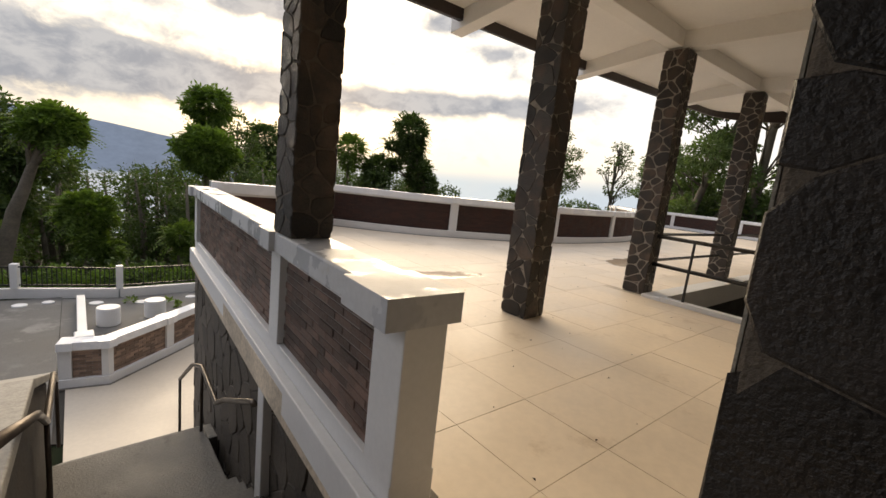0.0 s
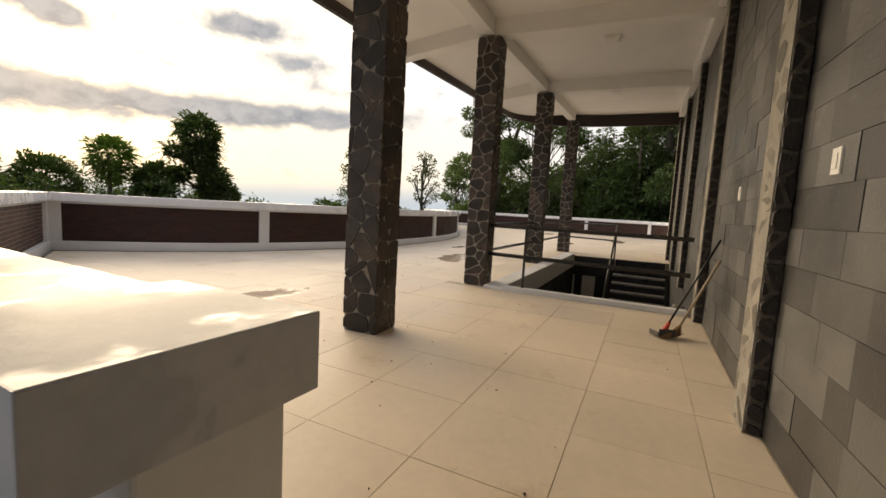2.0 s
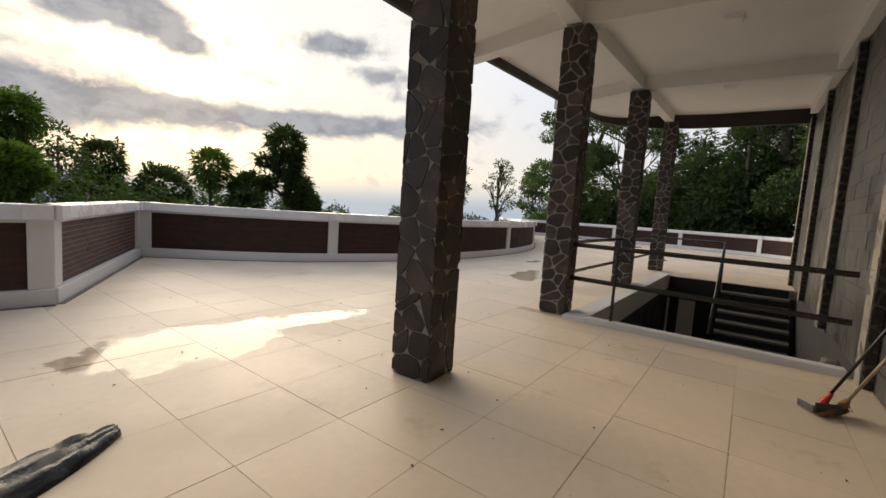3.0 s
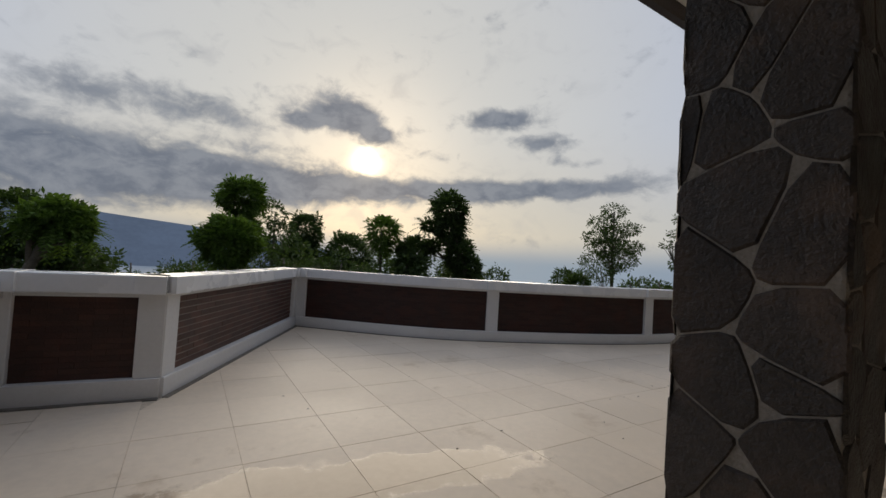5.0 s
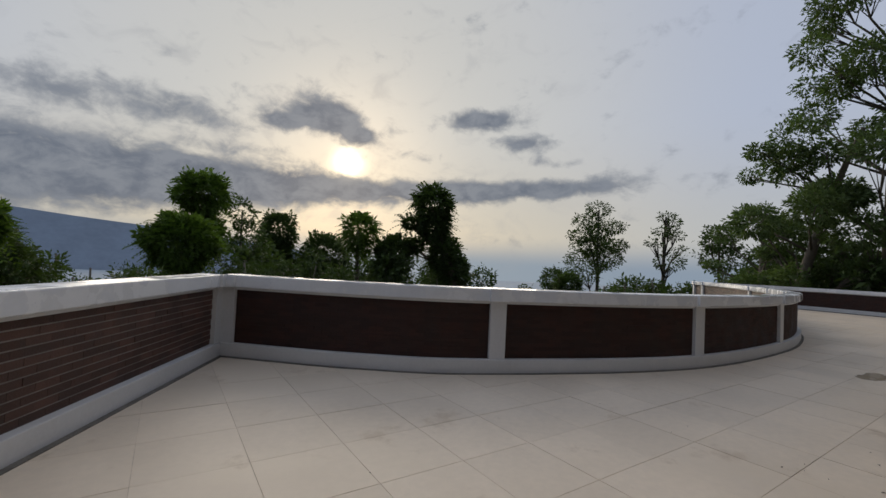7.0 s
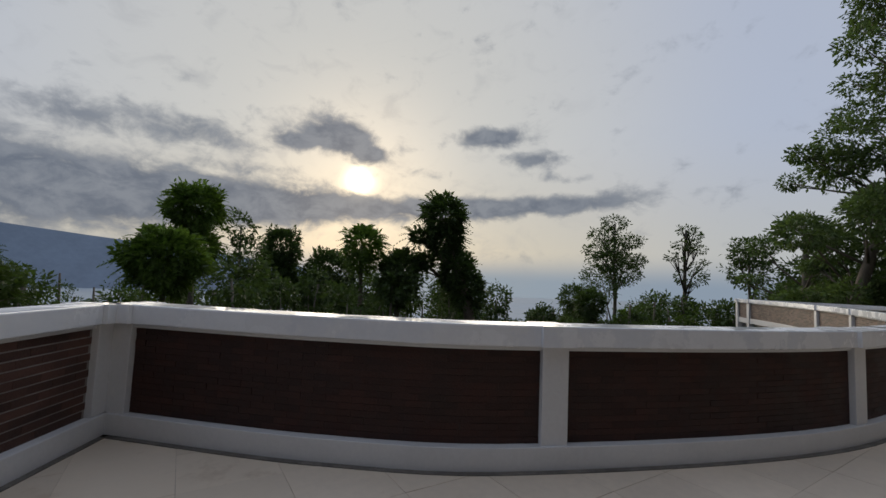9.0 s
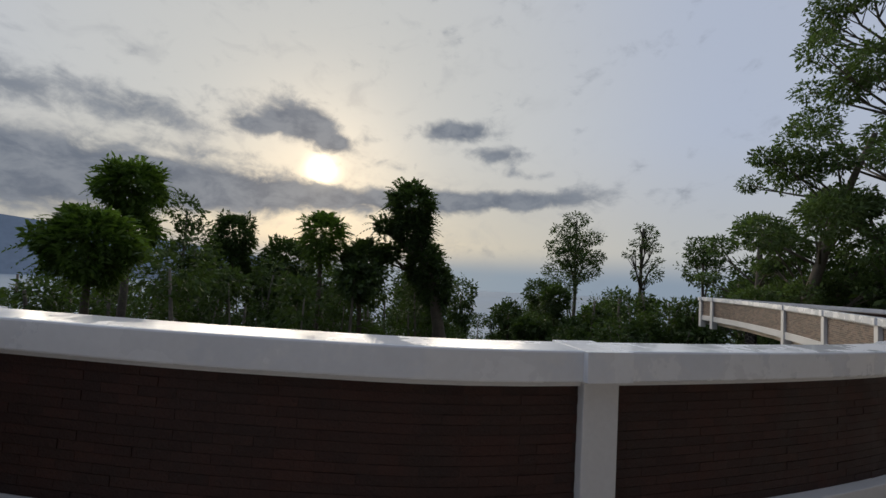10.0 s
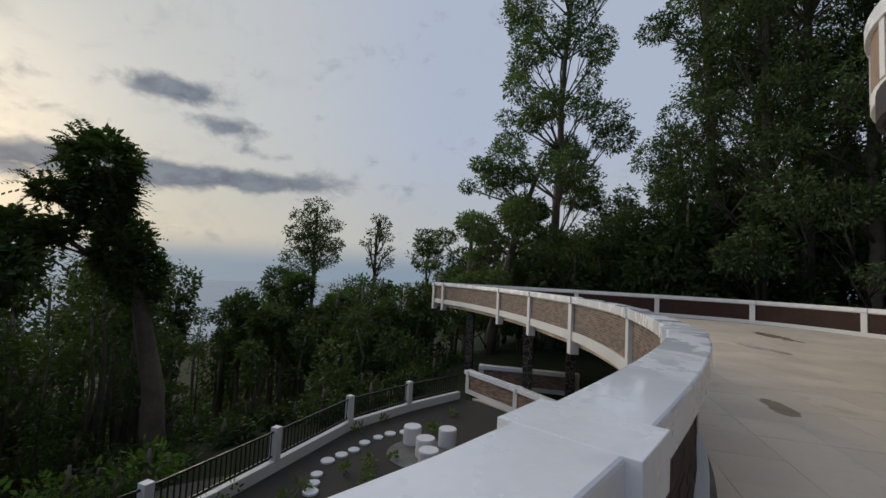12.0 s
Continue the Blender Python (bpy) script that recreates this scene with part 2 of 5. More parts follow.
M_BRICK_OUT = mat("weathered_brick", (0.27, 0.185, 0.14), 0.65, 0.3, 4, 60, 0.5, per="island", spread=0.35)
M_BMORTAR = mat("brick_mortar", (0.30, 0.27, 0.245), 0.8, 0.3, 4, 60, 0.5)
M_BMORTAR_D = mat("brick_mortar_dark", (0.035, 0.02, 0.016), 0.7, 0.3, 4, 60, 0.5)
M_BLACK = glassy_black("black_painted_steel")
M_FASCIA = mat("dark_brown_fascia", (0.030, 0.020, 0.017), 0.5, 0.3, 2, 40, 0.2)
M_STEP = mat("worn_stone_step", (0.15, 0.143, 0.130), 0.6, 0.5, 2.6, 50, 0.6, (3.4, 0.58, (0.085, 0.08, 0.072)))
M_COPING = mat("pale_worn_coping", (0.36, 0.345, 0.315), 0.65, 0.4, 2.4, 40, 0.5, (3.0, 0.58, (0.17, 0.16, 0.145)))
M_RETAIN = mat("rough_retaining_stone", (0.088, 0.074, 0.060), 0.7, 0.55, 3.5, 36, 1.0, (5.0, 0.58, (0.045, 0.038, 0.032)), per="island", spread=0.22)
M_PAVE = mat("grey_asphalt_paving", (0.115, 0.112, 0.105), 0.75, 0.45, 0.7, 40, 0.4, (0.8, 0.55, (0.19, 0.185, 0.175)))
M_SOIL = mat("garden_soil", (0.036, 0.031, 0.024), 0.85, 0.5, 0.8, 18, 0.8, (1.1, 0.62, (0.075, 0.095, 0.035)))
M_LAND = mat("hillside", (0.020, 0.027, 0.014), 1.0, 0.4, 0.05, 1.5, 0.5, (0.02, 0.6, (0.018, 0.024, 0.018)))
M_LAND.node_tree.nodes["Principled BSDF"].inputs["Specular IOR Level"].default_value = 0.05
M_LOWFLOOR = mat("lower_beige_floor", (0.57, 0.50, 0.41), 0.4, 0.10, 0.9, 14, 0.06)
M_FILLET = mat("cement_fillet", (0.16, 0.145, 0.125), 0.8, 0.5, 6, 60, 0.6)
# near-black: the shade down the stairwell is put into the colour
M_WELL = mat("shaded_stairwell", (0.022, 0.021, 0.02), 0.6, 0.3, 3, 40, 0.2)
M_STEEL = mat("handrail_steel", (0.13, 0.105, 0.085), 0.38, 0.4, 4, 60, 0.1, metal=0.6)
M_BARK = mat("bark", (0.15, 0.128, 0.10), 0.85, 0.4, 2.5, 14, 0.9)
M_BARK_P = mat("pale_slim_bark", (0.17, 0.15, 0.12), 0.85, 0.4, 2.5, 14, 0.6)
# aerial haze is painted into these two pale blues
M_HAZE = mat("haze_blue_slope", (0.25, 0.31, 0.39), 1.0, 0.14, 0.004, 0.03, 0.0)
M_SEA_HAZE = mat("sea", (0.30, 0.37, 0.44), 0.9, 0.12, 0.002, 0.02, 0.0)
M_WOOD = mat("broom_handle_wood", (0.38, 0.30, 0.21), 0.5, 0.2, 8, 60, 0.2)
M_STRAW = mat("broom_fibre", (0.30, 0.16, 0.07), 0.8, 0.4, 20, 120, 0.6)
M_RED = mat("red_plastic", (0.50, 0.035, 0.02), 0.35, 0.1, 6, 40, 0.05)
M_GREYP = mat("dark_grey_plastic", (0.06, 0.06, 0.06), 0.45, 0.2, 6, 40, 0.05)
M_SWITCH = mat("white_plastic", (0.80, 0.79, 0.75), 0.35, 0.03, 6, 40, 0.02)
M_TARP = mat("black_tarpaulin", (0.022, 0.027, 0.034), 0.28, 0.4, 6, 50, 0.3)
M_DEAD = mat("dry_leaf", (0.06, 0.035, 0.02), 0.8, 0.4, 30, 90, 0.2)


def leaf_mat(name, base, spread):
    m = mat(name, base, 0.68, 0.3, 0.5, 5, 0.0, per="island", spread=spread)
    b = m.node_tree.nodes["Principled BSDF"]
    b.inputs["Specular IOR Level"].default_value = 0.3
    tr = m.node_tree.nodes.new("ShaderNodeBsdfTranslucent")
    tr.inputs[0].default_value = (base[0] * 1.6, base[1] * 1.7, base[2] * 0.9, 1)
    ms = m.node_tree.nodes.new("ShaderNodeMixShader")
    ms.inputs[0].default_value = 0.28
    out = m.node_tree.nodes["Material Output"]
    m.node_tree.links.new(b.outputs[0], ms.inputs[1])
    m.node_tree.links.new(tr.outputs[0], ms.inputs[2])
    m.node_tree.links.new(ms.outputs[0], out.inputs[0])
    return m


M_LEAF = leaf_mat("leaf_green", (0.10, 0.165, 0.032), 0.55)
M_LEAF_D = leaf_mat("leaf_dark", (0.056, 0.090, 0.028), 0.55)
M_LEAF_F = leaf_mat("leaf_forest", (0.092, 0.140, 0.052), 0.6)
# darker green: the shade under the canopy is put into this leaf colour
M_LEAF_U = leaf_mat("leaf_shaded_undergrowth", (0.036, 0.062, 0.017), 0.7)
M_LEAF_L = leaf_mat("leaf_light", (0.11, 0.17, 0.035), 0.5)

# ---- mesh helpers ----


class Shape:
    """Collects vertices and faces of one mesh."""

    def __init__(self):
        self.v, self.f = [], []

    def add(self, verts, faces):
        n = len(self.v)
        self.v.extend(tuple(p) for p in verts)
        self.f.extend(tuple(i + n for i in fc) for fc in faces)
        return self

    def box(self, x0, x1, y0, y1, z0, z1, m=None):
        vs = [Vector((x, y, z)) for z in (z0, z1) for x, y in ((x0, y0), (x1, y0), (x1, y1), (x0, y1))]
        if m:
            vs = [m @ p for p in vs]
        return self.add(vs, [(3, 2, 1, 0), (4, 5, 6, 7), (0, 1, 5, 4), (1, 2, 6, 5), (2, 3, 7, 6), (3, 0, 4, 7)])

    def prism(self, poly, z0, z1):
        n = len(poly)
        vs = [(x, y, z0) for x, y in poly] + [(x, y, z1) for x, y in poly]
        return self.add(vs, [tuple(reversed(range(n))), tuple(range(n, 2 * n))] + [(i, (i + 1) % n, n + (i + 1) % n, n + i) for i in range(n)])

    def tube(self, pts, radii, sides=10, closed_ends=True):
        """A round bar through points; radii: one, or one a point."""
        pts = [Vector(p) for p in pts]
        if not isinstance(radii, (list, tuple)):
            radii = [radii] * len(pts)
        n0, rings = len(self.v), []
        ref = Vector((0.31, 0.17, 0.93))
        for i, p in enumerate(pts):
            d = (pts[min(i + 1, len(pts) - 1)] - pts[max(i - 1, 0)]).normalized()
            if abs(d.dot(ref)) > 0.97:
                ref = Vector((0.9, 0.3, 0.1))
            u = d.cross(ref).normalized()
            w = d.cross(u)
            rings.append([p + (u * math.cos(2 * math.pi * k / sides) + w * math.sin(2 * math.pi * k / sides)) * radii[i] for k in range(sides)])
        self.v.extend(tuple(q) for r in rings for q in r)
        for i in range(len(pts) - 1):
            for k in range(sides):
                a, b = n0 + i * sides + k, n0 + i * sides + (k + 1) % sides
                self.f.append((a, b, b + sides, a + sides))
        if closed_ends:
            self.f.append(tuple(n0 + k for k in reversed(range(sides))))
            self.f.append(tuple(n0 + (len(pts) - 1) * sides + k for k in range(sides)))
        return self

    def ribbon(self, path, u0, u1, z0, z1):
        """A rectangular bar swept along a plan path; u: offset to the right of the path."""
        off = offsets(path)
        n, n0 = len(path), len(self.v)
        for (px, py), (nx, ny) in zip(path, off):
            for u, z in ((u0, z0), (u1, z0), (u1, z1), (u0, z1)):
                self.v.append((px + nx * u, py + ny * u, z))
        for i in range(n - 1):
            a = n0 + 4 * i
            for k in range(4):
                self.f.append((a + k, a + 4 + k, a + 4 + (k + 1) % 4, a + (k + 1) % 4))
        self.f.append((n0, n0 + 1, n0 + 2, n0 + 3))
        e = n0 + 4 * (n - 1)
        self.f.append((e + 3, e + 2, e + 1, e))
        return self

    def mesh(self, name):
        me = bpy.data.meshes.new(name)
        me.from_pydata(self.v, [], self.f)
        bm = bmesh.new()
        bm.from_mesh(me)
        if len(bm.faces) < 60000:
            bmesh.ops.recalc_face_normals(bm, faces=bm.faces)
        bm.to_mesh(me)
        bm.free()
        return me


def offsets(path):
    """Mitred normals to the right of each point of a plan path."""
    out = []
    for i, p in enumerate(path):
        ds = []
        if i:
            ds.append(Vector((p[0] - path[i - 1][0], p[1] - path[i - 1][1])).normalized())
        if i < len(path) - 1:
            ds.append(Vector((path[i + 1][0] - p[0], path[i + 1][1] - p[1])).normalized())
        ns = [Vector((d.y, -d.x)) for d in ds]
        s = sum(ns, Vector((0, 0)))
        s = s / max(0.3, s.length_squared / len(ns)) if len(ns) > 1 else s
        out.append((s.x, s.y))
    return out


def part(name, shape, material, parent=None, label="", bevel=0.0, smooth=False):
    me = shape.mesh(name) if isinstance(shape, Shape) else shape
    if not me.materials:
        me.materials.append(material)
    ob = new(name, me)
    if parent:
        ob.parent = parent
    if label:
        ob["label"] = label
    if bevel:
        mod = ob.modifiers.new("bevel", "BEVEL")
        mod.width, mod.segments, mod.limit_method = bevel, 2, "ANGLE"
    if smooth:
        me.polygons.foreach_set("use_smooth", [True] * len(me.polygons))
    return ob


def thing(name, label, category, group="", kind=""):
    return tagged(new(name), label, category, group, kind)


def spline(points, step=0.25):
    """A smooth plan path through points (Catmull-Rom)."""
    P = [Vector(p) for p in points]
    P = [P[0] * 2 - P[1]] + P + [P[-1] * 2 - P[-2]]
    out = []
    for i in range(1, len(P) - 2):
        n = max(2, int((P[i + 1] - P[i]).length / step))
        for k in range(n):
            t = k / n
            out.append(tuple(0.5 * ((2 * P[i]) + (P[i + 1] - P[i - 1]) * t + (2 * P[i - 1] - 5 * P[i] + 4 * P[i + 1] - P[i + 2]) * t * t + (3 * P[i] - P[i - 1] - 3 * P[i + 1] + P[i + 2]) * t ** 3)))
    out.append(tuple(P[-2]))
    return out


def lengths(path):
    s = [0.0]
    for a, b in zip(path, path[1:]):
        s.append(s[-1] + math.hypot(b[0] - a[0], b[1] - a[1]))
    return s


def along(path, s, u=0.0):
    """The plan point s metres along a path and u to its right, and the direction there."""
    S = lengths(path)
    s = min(max(s, 0.0), S[-1])
    i = max(0, min(len(path) - 2, int(np.searchsorted(S, s, side="right")) - 1))
    t = (s - S[i]) / max(1e-9, S[i + 1] - S[i])
    a, b = Vector(path[i]), Vector(path[i + 1])
    d = (b - a).normalized()
    p = a.lerp(b, t) + Vector((d.y, -d.x)) * u
    return p, d


def between(path, s0, s1):
    S = lengths(path)
    return [tuple(along(path, s0)[0])] + [p for p, s in zip(path, S) if s0 + 0.02 < s < s1 - 0.02] + [tuple(along(path, s1)[0])]


def clip(poly, p, n):
    """The part of a convex polygon with (q - p) . n >= 0."""
    out = []
    for i, a in enumerate(poly):
        b = poly[(i + 1) % len(poly)]
        da, db = (a[0] - p[0]) * n[0] + (a[1] - p[1]) * n[1], (b[0] - p[0]) * n[0] + (b[1] - p[1]) * n[1]
        if da >= 0:
            out.append(a)
        if (da >= 0) != (db >= 0):
            t = da / (da - db)
            out.append((a[0] + (b[0] - a[0]) * t, a[1] + (b[1] - a[1]) * t))
    return out

# ---- plan ----
LOW = -3.4                                   # the lower court
A, B, C = (4.27, 10.74), (2.15, 7.13), (0.72, 7.31)
ARC = spline([A, (5.70, 9.32), (7.10, 8.38), (10.17, 7.24), (13.53, 7.02), (16.04, 7.30), (18.25, 7.93), (22.55, 9.8), (26.6, 12.3), (29.55, 15.0)])
OUTER = spline([(29.6, 15.1), (30.6, 10.0), (30.0, 4.5), (28.6, -0.6), (25.1, -3.2), (19.0, -5.0), (13.6, -5.6)], 0.5)


def beam_z(x):
    """Underside of the beams: the roof rises a little along the veranda."""
    return 3.57 + 0.045 * x


WALL_END = 14.75
COLS = [(3.26, 2.80), (6.345, 2.74), (10.1, 2.57), (14.1, 2.39)]   # near corners of the free-standing columns
CW = 0.37
PIL = [(0.33, 0.235), (2.90, 0.07), (5.80, 0.07), (8.65, 0.07), (11.55, 0.07), (14.40, 0.07)]
CAP_Z = 1.10
TURN = -2.6                                  # the building past the first bay stands a little askew
BEND = 3.05                                  # where the wall bends, behind a pilaster


def turned(px, py):
    return Matrix.Translation((px, py, 0)) @ pose(0, 0, 0, 0, 0, TURN) @ Matrix.Translation((-px, -py, 0))


WALL_M, WELL_M, TILE_M = turned(2.9, 0.0), turned(6.3, 2.69), turned(3.94, 6.10)


def wall_y(x):
    """The plan line of the wall's face."""
    return math.tan(radians(TURN)) * max(0.0, x - 2.9)


def roof_y(x):
    """How far the columns, beams and eaves stand off the straight line."""
    return math.tan(radians(TURN)) * max(0.0, x - 6.3)


# ---- ground and distance ----
rings = [0, 6, 12, 15, 18, 21, 24, 27, 30, 34, 38, 43, 48, 60, 80, 110, 150, 220, 320, 480, 700, 1000, 1500, 2200, 3200, 4600]
segs = 72
g = Shape()


def ground_z(x, y):
    d = max(0.0, math.hypot(x - 8, (y - 4)) - 24)
    th = math.atan2(y - 4, x - 8)
    down = max(0.0, math.sin(th + 0.25))
    z = LOW - 0.02
    d2 = max(0.0, d - 400)
    edge = float(np.interp(x, (-12, 0, 9, 18, 22.7, 32), (20.4, 18.2, 17.0, 15.4, 13.0, 12.0)))
    z -= 0.30 * min(max(0.0, y - edge), 26.0)
    z -= down * (min(d, 30) * 0.22 + min(max(d - 30, 0), 600) * 0.16)
    z += (1 - down) * min(d, 40) * 0.05 * max(0.0, math.cos(th))
    z -= max(0.0, d - 300) * 0.012 * (0.3 + down)
    return z + (noise.noise((x * 0.06, y * 0.06, 3)) * 0.9 if d > 3 else 0)


for i, r in enumerate(rings):
    for k in range(segs):
        a = 2 * math.pi * k / segs
        x, y = 8 + r * math.cos(a), 4 + r * math.sin(a)
        g.v.append((x, y, ground_z(x, y)))
for i in range(len(rings) - 1):
    for k in range(segs):
        a, b = i * segs + k, i * segs + (k + 1) % segs
        g.f.append((a, b, b + segs, a + segs))
land = tagged(part("ground", g, M_LAND, smooth=True), "dark wooded hillside falling away to a sea painted haze blue", "ground", kind="structure")
# faces past 420 m take the haze-blue sea colour
land.data.materials.append(M_SEA_HAZE)
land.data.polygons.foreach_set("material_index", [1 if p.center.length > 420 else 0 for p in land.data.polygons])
far = Shape()
n = 90
for k in range(n + 1):
    az_k = radians(15 + k * 125 / n)
    deg = 15 + k * 125 / n
    rise = 0.4 + max(0.0, deg - 70) * 0.118 - max(0.0, deg - 87) * 0.04 + noise.noise((deg * 0.11, 2, 1)) * 0.12
    h = 4100 * math.tan(radians(rise))
    for rr, zz in ((3600, -170), (4100, h if deg > 69 else -160)):
        far.v.append((rr * math.cos(az_k), rr * math.sin(az_k), zz))
for k in range(n):
    far.f.append((2 * k, 2 * k + 2, 2 * k + 3, 2 * k + 1))
tagged(part("backdrop", far, M_HAZE, smooth=True), "distant mountain slope with haze painted into its blue", "mountain", kind="structure")
garden = Shape().prism([(-1.1, 13.2), (4, 17.3), (10, 17.6), (13.6, 16.4), (15.2, 14.9), (18.0, 14.3), (20.4, 13.2), (22.6, 11.9), (22.6, 6), (8, 3), (-1.1, 8.6)], LOW - 0.3, LOW + 0.01)
tagged(part("garden_bed", garden, M_SOIL), "dark planted garden soil of the lower court", "soil", kind="structure")
pave = Shape().prism([(-16, 3), (-1.0, 3), (-1.0, 17.2), (-16, 18.5)], LOW - 0.3, LOW + 0.02)
tagged(part("pavement", pave, M_PAVE), "weathered grey asphalt court below the terrace", "pavement", kind="structure")
pave2 = Shape().prism([(-0.99, 12.6), (-0.3, 11.4), (1.6, 12.6), (4.2, 14.2), (4.2, 16.7), (0.4, 16.6), (-0.99, 17.0)], LOW - 0.2, LOW + 0.026)
tagged(part("pavement_garden", pave2, M_PAVE), "grey paving round the stools of the lower court", "pavement", kind="structure")
lowfloor = Shape().prism([(-0.85, 7.6), (-0.85, 10.5), (-0.2, 10.35), (1.45, 11.9), (4.6, 12.6), (6.0, 10.0), (10, 8), (14, 7.6), (18, 7.7), (21, 8.9), (22.8, 11.4), (24, 3), (8, 2), (0.2, 5)], LOW - 0.25, LOW + 0.05)
tagged(part("floor_lower", lowfloor, M_LOWFLOOR), "beige floor of the lower terrace", "floor", kind="structure")

# ---- terrace floor: slab with joints, tiles on it ----
floor_poly = [(-3.0, -6.0), (13.0, -6.2), (25.1, -3.6), (28.6, -0.8), (30.0, 4.5), (30.6, 10), (29.6, 15.0)] + list(reversed(ARC[:-1])) + [B, C, (0.42, 3.2), (0.30, 1.2), (0.30, 0.95), (-3.0, 0.95)]
hole = (6.20, 13.3, -0.60, 2.42)      # the stairwell
# the slab is cast in strips round the stairwell
slab = thing("floor", "beige tiled terrace floor with thin dark joints and puddles", "floor", kind="structure")


def strip(poly, z0=-0.22, z1=-0.004):
    return Shape().prism(poly, z0, z1)


def box_clip(poly, x0, x1, y0, y1):
    for p, nn in (((x0, 0), (1, 0)), ((x1, 0), (-1, 0)), ((0, y0), (0, 1)), ((0, y1), (0, -1))):
        poly = clip(poly, p, nn)
        if len(poly) < 3:
            return []
    return poly


def upper_edge(x):
    """The terrace's edge (largest y) at x."""
    if x < 0.30:
        return 0.95
    if x < C[0]:
        return 1.2 + (x - 0.30) * 16 if x < 0.42 else 3.2 + (x - 0.42) / 0.27 * 4.17
    if x < B[0]:
        return C[1] + (x - C[0]) / (B[0] - C[0]) * (B[1] - C[1])
    if x < A[0]:
        return B[1] + (x - B[0]) / (A[0] - B[0]) * (A[1] - B[1])
    for p, q in zip(ARC, ARC[1:]):
        if p[0] <= x <= q[0]:
            return p[1] + (x - p[0]) / (q[0] - p[0]) * (q[1] - p[1])
    return 15.0


def lower_edge(x):
    if x < 13:
        return -6.0
    for p, q in (((13.0, -6.2), (25.1, -3.6)), ((25.1, -3.6), (28.6, -0.8)), ((28.6, -0.8), (30.2, 4.5))):
        if p[0] <= x <= q[0]:
            return p[1] + (x - p[0]) / (q[0] - p[0]) * (q[1] - p[1])
    return 4.5


xs = sorted(set([-3.0, 0.30, 0.42, C[0], B[0], A[0], hole[0], hole[1], 13.0, 25.1, 28.6, 30.0] + [round(4.5 + 0.5 * k, 2) for k in range(50)]))
for name, keep in (("slab", lambda x: not hole[0] - 0.01 < x < hole[1] - 0.01), ("slab_by_stairwell", lambda x: hole[0] - 0.01 < x < hole[1] - 0.01)):
    sh = Shape()
    for a, b in zip(xs, xs[1:]):
        if keep((a + b) / 2):
            lo = hole[3] + 0.02 if "stair" in name else None
            la, lb = (lo + math.tan(radians(TURN)) * (a - 6.3), lo + math.tan(radians(TURN)) * (b - 6.3)) if lo else (lower_edge(a), lower_edge(b))
            quads = [[(a, la), (b, lb), (b, upper_edge(b)), (a, upper_edge(a + 1e-6))]]
            if lo:
                quads.append([(a, lower_edge(a)), (b, lower_edge(b)), (b, hole[2]), (a, hole[2])])
            for q in quads:
                sh.prism(q, -0.22, -0.004)
    part(name, sh, M_GROUT, slab)

# ---- building wall, pilasters, columns ----
wall = thing("wall_north", "wall of dark grey stone blocks beside the terrace", "wall", kind="structure")
part("core", Shape().box(-3.0, BEND, -0.40, -0.035, -3.4, 4.3), M_JOINT, wall)
part("core", Shape().box(BEND - 0.01, WALL_END, -0.40, -0.035, -3.4, 4.3, WALL_M), M_JOINT, wall)
# unseen wall added behind the start to block sky light from the pier
tagged(part("wall_west", Shape().box(-2.5, -2.3, -0.03, 0.9, 0.0, 3.7), M_JOINT), "plain grey unseen wall added to keep sky light off the pier", "wall", kind="structure")
tagged(part("wall_back", Shape().box(-3.2, WALL_END, -6.0, -5.8, -3.4, 4.3), M_JOINT), "plain rear wall of the building", "wall", kind="structure")
tagged(part("wall_end", Shape().box(WALL_END - 0.25, WALL_END - 0.05, -5.8, -0.95, -3.4, 4.3), M_JOINT), "plain end wall of the building", "wall", kind="structure")


def voronoi_stones(w, h, cell, gap, rng, depth):
    """Irregular stones that fill a w by h face: (outline, height) pairs. Heavier seeds make larger stones."""
    nx, nz = max(1, round(w / cell)), max(1, round(h / cell))
    pts = []
    for j in range(nz):
        for i in range(nx):
            pts.append(((i + 0.5 + rng.uniform(-0.55, 0.55)) * w / nx, (j + 0.5 + rng.uniform(-0.55, 0.55)) * h / nz))
    wt = [rng.uniform(0.0, 0.55) * cell * cell for _ in pts]
    P = np.array(pts)
    for i, p in enumerate(pts):
        poly = [(gap, gap), (w - gap, gap), (w - gap, h - gap), (gap, h - gap)]
        d2 = ((P - P[i]) ** 2).sum(1)
        for k in np.argsort(d2)[1:16]:
            q = pts[k]
            nx_, nz_ = p[0] - q[0], p[1] - q[1]
            ln = math.hypot(nx_, nz_) or 1e-6
            nn = (nx_ / ln, nz_ / ln)
            off = gap - (wt[i] - wt[k]) / (2 * ln)
            mid = ((p[0] + q[0]) / 2 + nn[0] * off, (p[1] + q[1]) / 2 + nn[1] * off)
            poly = clip(poly, mid, nn)
            if len(poly) < 3:
                break
        if len(poly) >= 3:
            soft = []
            for j, q in enumerate(poly):               # knock off the corners unevenly
                n2 = poly[(j + 1) % len(poly)]
                u, v = rng.uniform(0.14, 0.30), rng.uniform(0.70, 0.86)
                soft += [(q[0] + (n2[0] - q[0]) * u, q[1] + (n2[1] - q[1]) * u), (q[0] + (n2[0] - q[0]) * v, q[1] + (n2[1] - q[1]) * v)]
            yield soft, depth * rng.uniform(0.6, 1.3)


